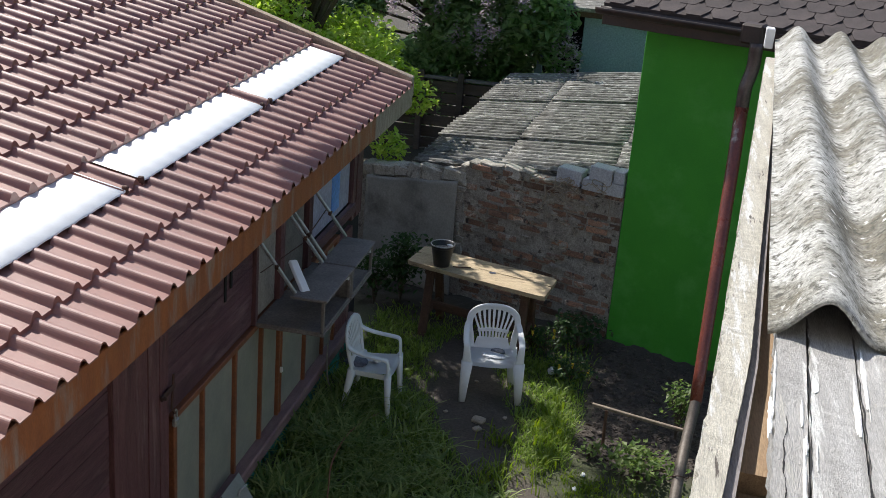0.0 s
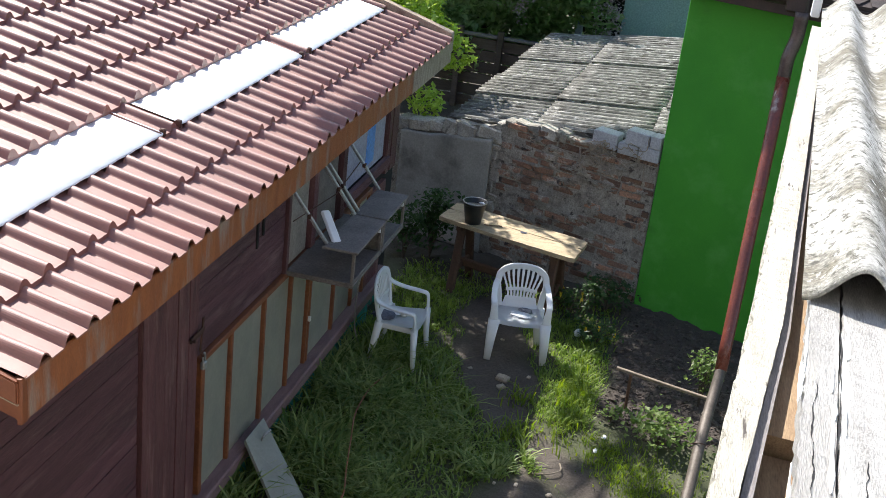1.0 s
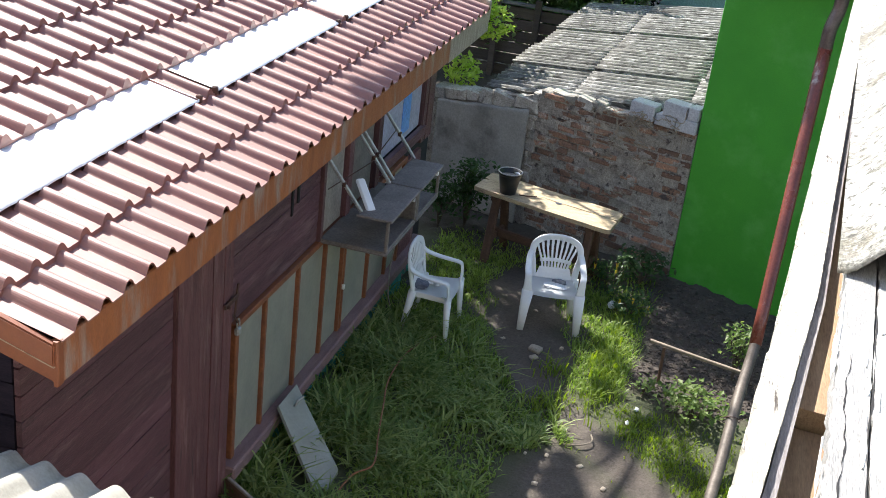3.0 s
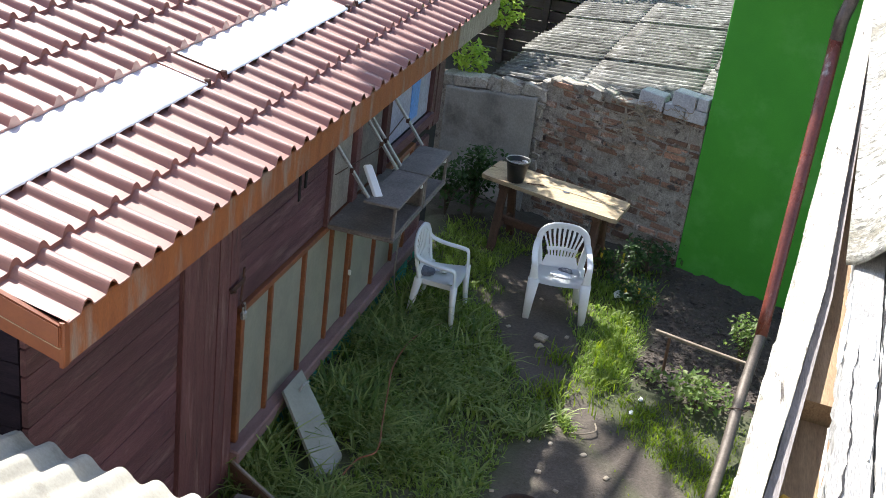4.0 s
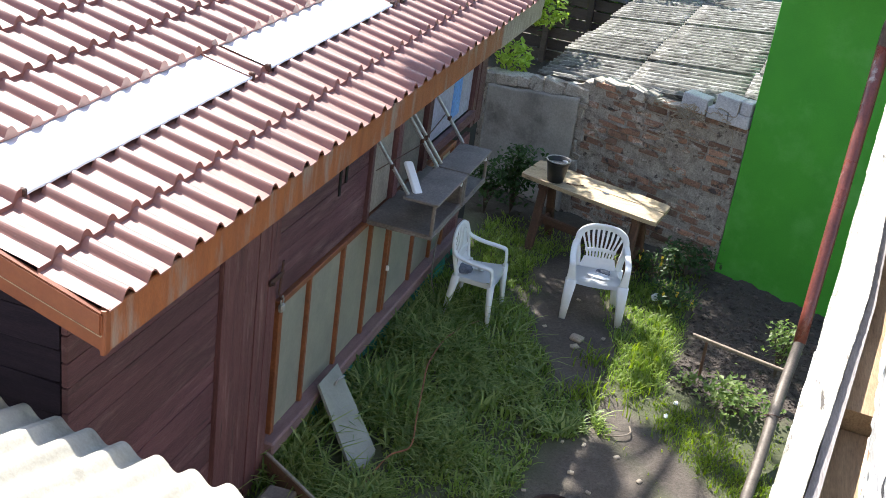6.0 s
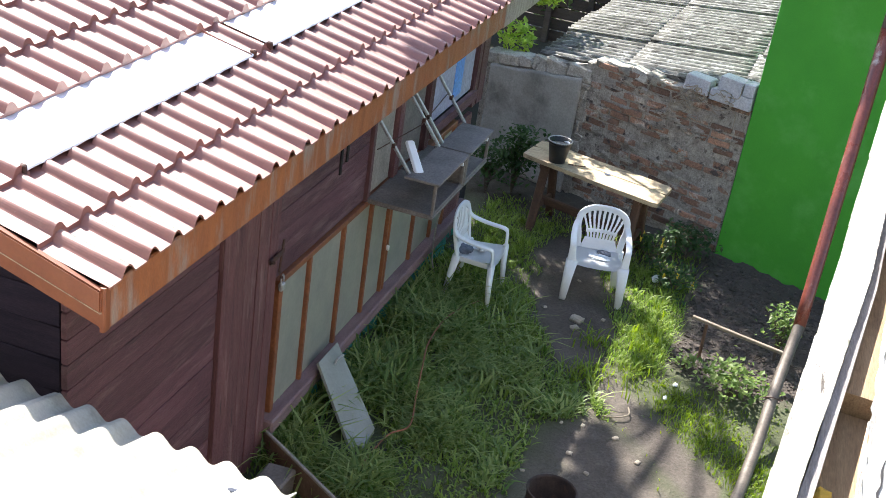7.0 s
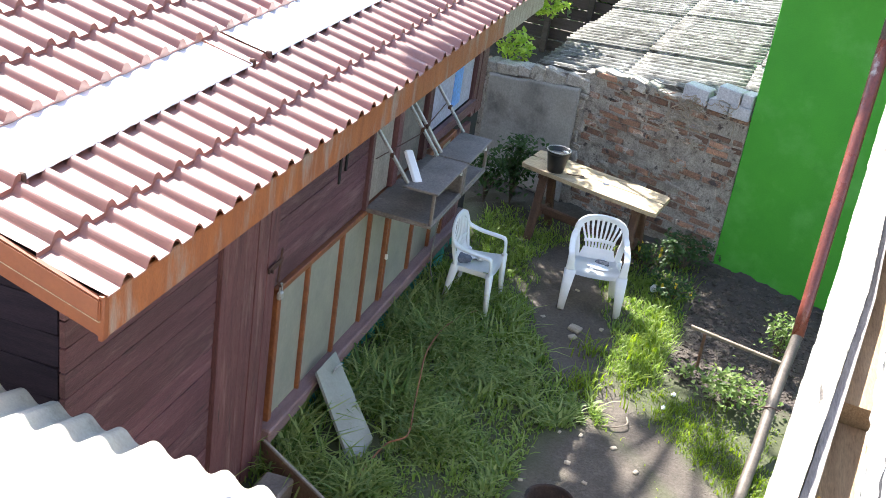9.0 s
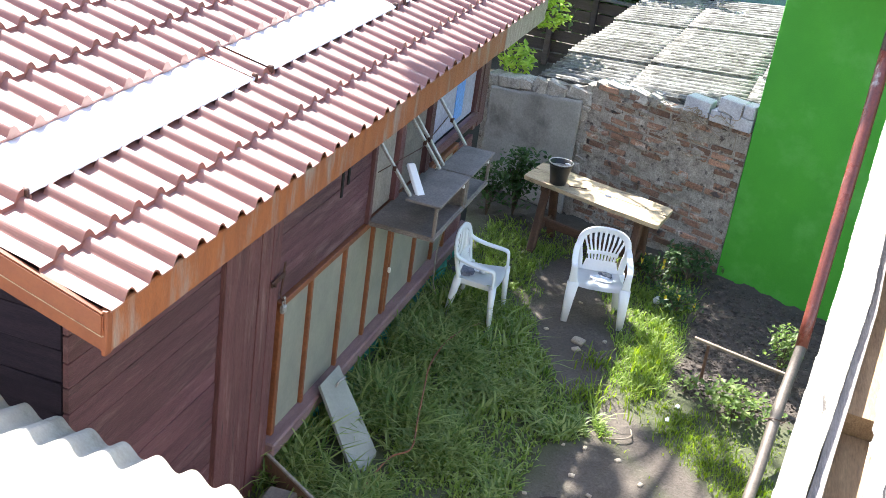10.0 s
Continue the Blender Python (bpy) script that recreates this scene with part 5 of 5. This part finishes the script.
POT = (-1.855, 10.34, 0.722)
pot = thing("flower_pot", POT, "black plastic flower pot with a pale rim", "flower pot")
part("body", lathe([(0.075, 0.0), (0.105, 0.175), (0.108, 0.19), (0.114, 0.19), (0.114, 0.212), (0.104, 0.212), (0.100, 0.16)], POT), POTBLACK, pot, smooth=True)
part("soil", lathe([(0.0995, 0.150), (0.0995, 0.165), (0.05, 0.172)], POT), POTSOIL, pot, "dry soil with a white lump")
ring = [(POT[0] + 0.112 * math.cos(a), POT[1] + 0.112 * math.sin(a), POT[2] + 0.213) for a in np.linspace(0, 2 * math.pi, 33)]
part("rim", tube(ring, 0.006, sides=6), METAL, pot, "pale metal rim", smooth=True)
crumple("pebble", (-1.80, 10.40, 0.90), (0.03, 0.022, 0.014), PAPER, 12, "white pebble on the soil of the pot", "pebble")
crumple("dry_leaf", (-1.36, 10.33, 0.72), (0.035, 0.02, 0.006), RAG, 13, "dark dry leaf on the table", "leaf")
lone("stick", tube(smooth_path([(-1.74, 10.33, 0.727), (-1.66, 10.33, 0.73), (-1.58, 10.37, 0.728)]), 0.006), TRESTLE, "thin dark stick lying on the table", "stick")

# ---- things in the yard ----
board = slab([(-2.515, 6.47, 0.36), (-2.08, 6.10, 0.03), (-2.03, 6.40, 0.03), (-2.515, 6.79, 0.36)], 0.022)
plate = thing("grey_plate", (-2.25, 6.4, 0), "grey cement plate leaning on the window sill", "board")
part("plate", board, GREYPLATE, plate)
part("hook", tube(smooth_path([(-2.44, 6.58, 0.315), (-2.43, 6.60, 0.35), (-2.41, 6.66, 0.36)]), 0.008), METAL, plate, "short bent metal hook")
part("foot", block((-2.10, 6.16, -0.02), (-2.03, 6.40, 0.03), 0.005), GREYPLATE, plate)
panel = thing("plywood_panel", (-2.25, 5.55, 0), "brown plywood sheet on edge with a pale rim", "board")
part("sheet", slab([(-2.58, 5.79, 0.0), (-1.85, 5.33, 0.0), (-1.85, 5.33, 0.195), (-2.58, 5.79, 0.195)], 0.015), PLYWOOD, panel)
part("edge_strip", sweep(bmesh.new(), [(-2.585, 5.80, 0.205), (-1.845, 5.34, 0.205)], 0.02, 0.02, (0, 0, 1)), BEIGE, panel, "pale edge strip")
lone("concrete_block", block((-2.44, 5.36, -0.02), (-2.24, 5.58, 0.15), 0.015, 0.012), GREYBOARD, "grey concrete block beside the shed", "block")
lone("concrete_block", block((-2.16, 5.10, -0.02), (-1.95, 5.28, 0.10), 0.015, 0.012), GREYBOARD, "grey concrete block behind a plywood sheet", "block")

drum = thing("metal_drum", (-0.72, 5.93, 0), "rusty open metal drum with ash inside", "drum")
part("body", lathe([(0.150, 0.0), (0.152, 0.1), (0.158, 0.11), (0.152, 0.12), (0.152, 0.33), (0.160, 0.345), (0.150, 0.35), (0.144, 0.33), (0.144, 0.10)], (-0.71, 5.94, -0.01)), DRUM, drum, smooth=True)
part("ash", lathe([(0.1435, 0.10), (0.1435, 0.17), (0.06, 0.185)], (-0.71, 5.94, -0.01)), ASH, drum, "dark ash with pale flecks")

rail = thing("bed_rail", (-0.11, 8.7, 0), "weathered wooden rail on a stake beside the soil bed", "rail")
part("rail", sweep(bmesh.new(), [(-0.235, 8.76, 0.32), (0.15, 8.655, 0.318), (0.56, 8.545, 0.32)], 0.026, 0.026, (0.25, 1, 0.0)), LATHTOP, rail, "weathered brown lath")
part("stake", sweep(bmesh.new(), [(-0.115, 8.725, 0.308), (-0.11, 8.70, 0.1), (-0.108, 8.697, -0.05)], 0.045, 0.025, (0, 1, 0)), TRESTLE, rail, "dark wooden stake")
part("stake", sweep(bmesh.new(), [(0.52, 8.556, 0.308), (0.52, 8.55, -0.05)], 0.045, 0.025, (0, 1, 0)), TRESTLE, rail)

lone("cable", tube(smooth_path([(-1.93, 5.75, 0.02), (-1.95, 6.05, 0.03), (-1.90, 6.3, 0.09), (-1.80, 6.43, 0.12), (-1.86, 6.7, 0.18), (-1.93, 7.0, 0.21), (-2.02, 7.4, 0.20), (-2.05, 7.9, 0.15), (-2.0, 8.3, 0.09), (-1.93, 8.62, 0.02)], 8), 0.006), CABLE,
     "thin orange-brown cable lying in the grass", "cable")
lone("cable", tube(smooth_path([(-2.2, 7.95, 1.22), (-2.30, 8.15, 0.85), (-2.38, 8.40, 0.5), (-2.42, 8.62, 0.2), (-2.36, 8.72, 0.03), (-2.2, 8.70, 0.02)], 8), 0.006), GREYCABLE,
     "thin grey cable hanging from the landing box", "cable")
lone("stick", tube(smooth_path([(-0.66, 7.42, 0.01), (-0.54, 7.45, 0.02), (-0.47, 7.52, 0.025), (-0.49, 7.62, 0.02)]), 0.006), TWIG, "thin pale curved stick on the dirt", "stick")

PEBBLES = [lump("pebble", PEBBLE, 40 + k, 0.1) for k in range(3)]
rng = random.Random(31)


def pebble(x, y, s, me, label="small pale stone lying on the dirt", category="stone"):
    ob = new("pebble", me)
    ob.matrix_basis = Matrix.Translation((x, y, float(height(np.array(x), np.array(y))) + s * 0.15)) @ Matrix.Rotation(rng.uniform(0, 6), 4, "Z") @ Matrix.Diagonal((s * 1.4, s, s * 0.6, 1))
    return tagged(ob, label, category, "stones on the dirt")


for x, y, s in ((-1.15, 8.77, 0.075), (-1.14, 8.64, 0.05), (-1.45, 8.84, 0.025), (-0.76, 6.87, 0.03), (-0.95, 8.9, 0.03), (-0.6, 6.7, 0.025), (-0.5, 7.2, 0.03), (-0.9, 7.2, 0.02),
                (-1.3, 9.5, 0.025), (-0.3, 7.0, 0.03), (-1.0, 6.5, 0.022), (-0.75, 7.25, 0.025)):
    pebble(x, y, s, rng.choice(PEBBLES))
crumple("paper", (-0.66, 9.82, 0.03), (0.045, 0.035, 0.05), PAPER, 15, "white scrap of paper in the grass", "paper")
crumple("paper", (-0.26, 7.92, 0.01), (0.02, 0.035, 0.012), PAPER, 16, "small white scrap on the dirt", "paper")
crumple("paper", (-0.22, 8.15, 0.01), (0.02, 0.03, 0.012), PAPER, 17, "small pale scrap beside the soil bed", "paper")


def clods():
    """Lumps of dug soil over the bed, joined."""
    r = np.random.default_rng(77)
    ball = bmesh.new()
    bmesh.ops.create_icosphere(ball, subdivisions=1, radius=1.0)
    ball.verts.ensure_lookup_table()
    shape = np.array([v.co for v in ball.verts])
    tris = np.array([[v.index for v in f.verts] for f in ball.faces])
    ball.free()
    p = r.uniform((-0.34, 8.25), (1.0, 10.75), (6500, 2))
    ok = (p[:, 1] < 10.75 - 0.36 * (p[:, 0] + 0.2)) & (r.uniform(size=len(p)) < soil_zone(p[:, 0], p[:, 1]) + 0.05)
    p = p[ok]
    n = len(p)
    size = r.uniform(0.004, 0.012, n) * np.where(r.uniform(size=n) < 0.08, 2.2, 1.0)
    co = shape[None] * (size[:, None, None] * np.array([1.2, 1.0, 0.7])) * r.uniform(0.6, 1.35, (n, len(shape), 1))
    co[:, :, :2] += p[:, None, :]
    co[:, :, 2] += (height(p[:, 0], p[:, 1]) + size * 0.15)[:, None]
    me = bpy.data.meshes.new("soil_clods")
    me.from_pydata(co.reshape(-1, 3).tolist(), [], (np.arange(n)[:, None, None] * len(shape) + tris).reshape(-1, 3).tolist())
    me.materials.append(CLOD)
    lone("soil_clods", me, CLOD, "dark dug clods of soil", "soil", kind="stuff")


clods()


# ---- plants ----
def leaf_plant(name, at, radius, tall, n, size, material, seed, label, category, stems=7, flowers=0):
    r = np.random.default_rng(seed)
    ob = thing(name, (at[0], at[1], 0), label, category)
    bm = bmesh.new()
    tips = []
    for k in range(stems):
        a = 2 * math.pi * k / stems + r.uniform(-0.4, 0.4)
        reach = radius * r.uniform(0.3, 0.9)
        tip = (at[0] + reach * math.cos(a), at[1] + reach * math.sin(a), tall * r.uniform(0.6, 1.0))
        tips.append(tip)
        tube(smooth_path([(at[0], at[1], -0.02), (at[0] + reach * 0.4 * math.cos(a), at[1] + reach * 0.4 * math.sin(a), tip[2] * 0.6), tip], 3), 0.005, bm, 5)
    part("stem", bm, BARK, ob)
    p = np.array([tips[k] for k in r.integers(0, stems, n)]) + r.normal(0, 1, (n, 3)) * np.array([radius * 0.36, radius * 0.36, tall * 0.22])
    p[:, 2] = np.clip(p[:, 2], 0.015, tall * 1.15)
    part("foliage", leaf_mesh("foliage", p, size, material, r, 0.1), material, ob)
    if flowers:
        bm = bmesh.new()
        for k in range(flowers):
            x, y = at[0] + r.uniform(-radius, radius), at[1] + r.uniform(-radius, radius) * 0.6
            c = bmesh.ops.create_icosphere(bm, subdivisions=1, radius=0.014)["verts"]
            for v in c:
                v.co = Vector((v.co.x, v.co.y, v.co.z * 0.5)) + Vector((x, y, tall * r.uniform(0.75, 1.15)))
        part("blossom", bm, YELLOW, ob, "small yellow blossoms")
    return ob


leaf_plant("leafy_plant", (0.20, 8.22), 0.24, 0.20, 420, 0.055, WEED, 1, "pale green leafy plant in the soil bed", "plant", 9)
leaf_plant("leafy_plant", (-0.20, 8.45), 0.09, 0.12, 70, 0.045, WEED, 2, "small pale green plant beside a stake", "plant", 5)
leaf_plant("leafy_plant", (0.47, 9.0), 0.13, 0.42, 260, 0.05, WEED, 3, "yellow-green leafy plant beside the pipe", "plant", 7)
leaf_plant("weed_clump", (-0.50, 10.55), 0.20, 0.26, 380, 0.055, SHRUBLEAF, 4, "dark green weeds at the foot of the green wall", "weeds", 8)
leaf_plant("weed_clump", (-0.82, 10.35), 0.22, 0.20, 300, 0.05, SHRUBLEAF, 5, "green weeds with yellow blossoms by the table", "weeds", 8, 7)
leaf_plant("weed_clump", (-0.5, 9.75), 0.17, 0.18, 260, 0.05, SHRUBLEAF, 9, "low green weeds at the edge of the soil", "weeds", 8, 3)
leaf_plant("shrub", (-2.38, 11.0), 0.18, 0.60, 620, 0.065, SHRUBLEAF, 6, "dark green shrub against the plastered wall", "shrub", 11)
leaf_plant("shrub", (-2.62, 10.85), 0.16, 0.48, 420, 0.06, SHRUBLEAF, 8, "dark green shrub between shed and wall", "shrub", 9)


def tree(name, foot, tall, clumps, n, size, material, seed, label, category="tree", blossoms=(), fork=0.55):
    r = np.random.default_rng(seed)
    ob = thing(name, foot, label, category)
    x, y, z = foot
    trunk = smooth_path([(x, y, -0.1), (x + 0.05, y, tall * 0.35), (x - 0.04, y + 0.05, tall * 0.6), (x + 0.02, y, tall)], 5)
    part("trunk", tube(trunk, [0.09 * (1 - 0.7 * i / len(trunk)) for i in range(len(trunk))], sides=9), BARK, ob, smooth=True)
    for cx, cy, cz, cr in clumps:
        start = Vector(trunk[min(len(trunk) - 1, int(len(trunk) * fork))])
        limb = smooth_path([start, start.lerp(Vector((cx, cy, cz)), 0.5) + Vector((0, 0, 0.12)), (cx, cy, cz)], 4)
        part("limb", tube(limb, [0.04 * (1 - 0.75 * i / len(limb)) for i in range(len(limb))], sides=6), BARK, ob)
    part("crown", leaf_mesh("crown", crown_points(r, clumps, n), size, material, r), material, ob)
    for cx, cy, cz, cr in blossoms:
        v = r.normal(size=(90, 3)) * np.array([cr, cr, cr * 1.7]) * 0.5 + np.array([cx, cy, cz])
        part("blossom", leaf_mesh("blossom", v, 0.055, BLOSSOM, r, 0.0), BLOSSOM, ob, "mauve blossom spike")
    return ob


rng = random.Random(51)
lime = [(-5.6 + 0.40 * k + rng.uniform(-0.2, 0.2), 12.9 + rng.uniform(-0.5, 0.6), rng.uniform(2.35, 3.2) - 0.07 * k, rng.uniform(0.42, 0.62)) for k in range(7)]
lime += [(-6.3 + 0.55 * k, 13.5 + rng.uniform(-0.4, 0.4), rng.uniform(3.4, 4.3) - 0.1 * k, rng.uniform(0.4, 0.6)) for k in range(6)]
# higher clumps out of view, added to shade the ground by chairs and table
lime += [(-4.5, 12.3, 4.0, 0.42), (-4.7, 12.9, 4.3, 0.42), (-4.1, 13.0, 4.2, 0.42), (-3.9, 12.6, 3.8, 0.35)]
lime += [(-3.8, 11.85, 4.1, 0.36), (-3.45, 12.9, 4.4, 0.2), (-4.2, 12.4, 4.5, 0.5), (-3.1, 12.3, 3.5, 0.14)]
lime += [(-2.68, 12.55, 1.78, 0.24), (-2.85, 12.6, 1.95, 0.22), (-2.80, 11.95, 1.36, 0.22), (-3.2, 12.7, 2.15, 0.35)]
lime += [(-6.0 + 0.45 * k, 11.9 + rng.uniform(-0.2, 0.4), 2.75 - 0.12 * k + rng.uniform(-0.1, 0.15), rng.uniform(0.35, 0.5)) for k in range(7)]
# unseen top clumps, added to shade the soil bed
lime += [(-3.0, 12.5, 5.3, 0.5), (-2.7, 13.2, 5.3, 0.45), (-3.2, 13.0, 5.2, 0.42), (-2.6, 12.6, 5.3, 0.42), (-2.9, 13.5, 5.4, 0.4), (-2.5, 13.0, 5.5, 0.4)]
lime = [c for c in lime if not (c[0] > -3.35 and 2.2 < c[2] < 3.4)]
tree("lime_tree", (-4.3, 13.1, 0), 3.4, lime, 25000, 0.085, LIME, 7, "leafy yellow-green tree behind the shed")
lilac = []
for k in range(46):
    lilac.append((rng.uniform(-5.2, -1.95), rng.uniform(17.25, 18.2), rng.uniform(0.6, 3.4), rng.uniform(0.4, 0.65)))
spikes = [(rng.uniform(-4.4, -1.8), 17.0 + rng.uniform(-0.45, 0.1), rng.uniform(1.5, 3.4), 0.12) for _ in range(26)]
spikes += [(-1.42, 17.1, 1.72, 0.13), (-1.38, 17.05, 1.48, 0.13), (-1.5, 17.1, 1.85, 0.12), (-1.62, 17.0, 1.62, 0.12), (-1.45, 17.05, 1.3, 0.12)]
lilac += [(-1.6, 17.2, 1.55, 0.3), (-1.75, 17.3, 2.1, 0.4)]
tree("lilac_bush", (-3.0, 18.2, 0), 2.4, lilac, 30000, 0.14, LILACLEAF, 8, "big dark green lilac bush with mauve blossoms", "bush", spikes)
far = [(rng.uniform(-9, -4.8), rng.uniform(15.0, 18.5), rng.uniform(1.0, 4.6), rng.uniform(0.6, 0.9)) for _ in range(22)]
tree("shade_tree", (-6.5, 16.2, 0), 3.2, far, 9000, 0.13, SHRUBLEAF, 9, "dark green leafy tree behind the fence")
# out-of-view crown, added only to throw dappled shade on chosen ground spots
high = [(x - 5.56, y + 5.75, 9.4 + rng.uniform(-0.3, 0.3), r) for x, y, r in ((-0.48, 6.78, 0.16), (-0.30, 6.22, 0.3), (-0.52, 6.05, 0.3), (-0.05, 5.75, 0.36), (-0.45, 5.5, 0.36), (0.30, 6.7, 0.16), (0.40, 6.4, 0.2),
         (-0.62, 7.24, 0.10), (-0.60, 7.0, 0.13), (-1.42, 9.15, 0.24), (-0.92, 9.1, 0.13), (-0.52, 8.3, 0.10), (-0.62, 8.85, 0.09), (-0.45, 7.75, 0.09), (-0.12, 7.95, 0.13), (0.22, 7.45, 0.14))]
tree("unseen_shade_tree", (-4.6, 13.1, 0), 9.0, high, 10500, 0.12, LIME, 10, "unseen tall tree added to shade the yard", fork=0.85)

# ---- last small things ----
FOAM = surface("yellow_foam", (0.75, 0.52, 0.10), (0.68, 0.46, 0.08), 20, 90, 0.8, 0.3)
crumple("foam_lump", on_near(-0.012, -0.57, -0.122), (0.014, 0.022, 0.016), FOAM, 21, "small yellow foam lump on the rafter", "foam")
crumple("dry_leaf", (-2.21, 3.16, 2.0), (0.03, 0.012, 0.008), RAG, 22, "dark dry leaf on the corrugated sheet", "leaf")
crumple("dry_leaf", (-1.47, 3.09, 2.0), (0.025, 0.012, 0.008), RAG, 23, "dark dry leaf on the corrugated sheet", "leaf")
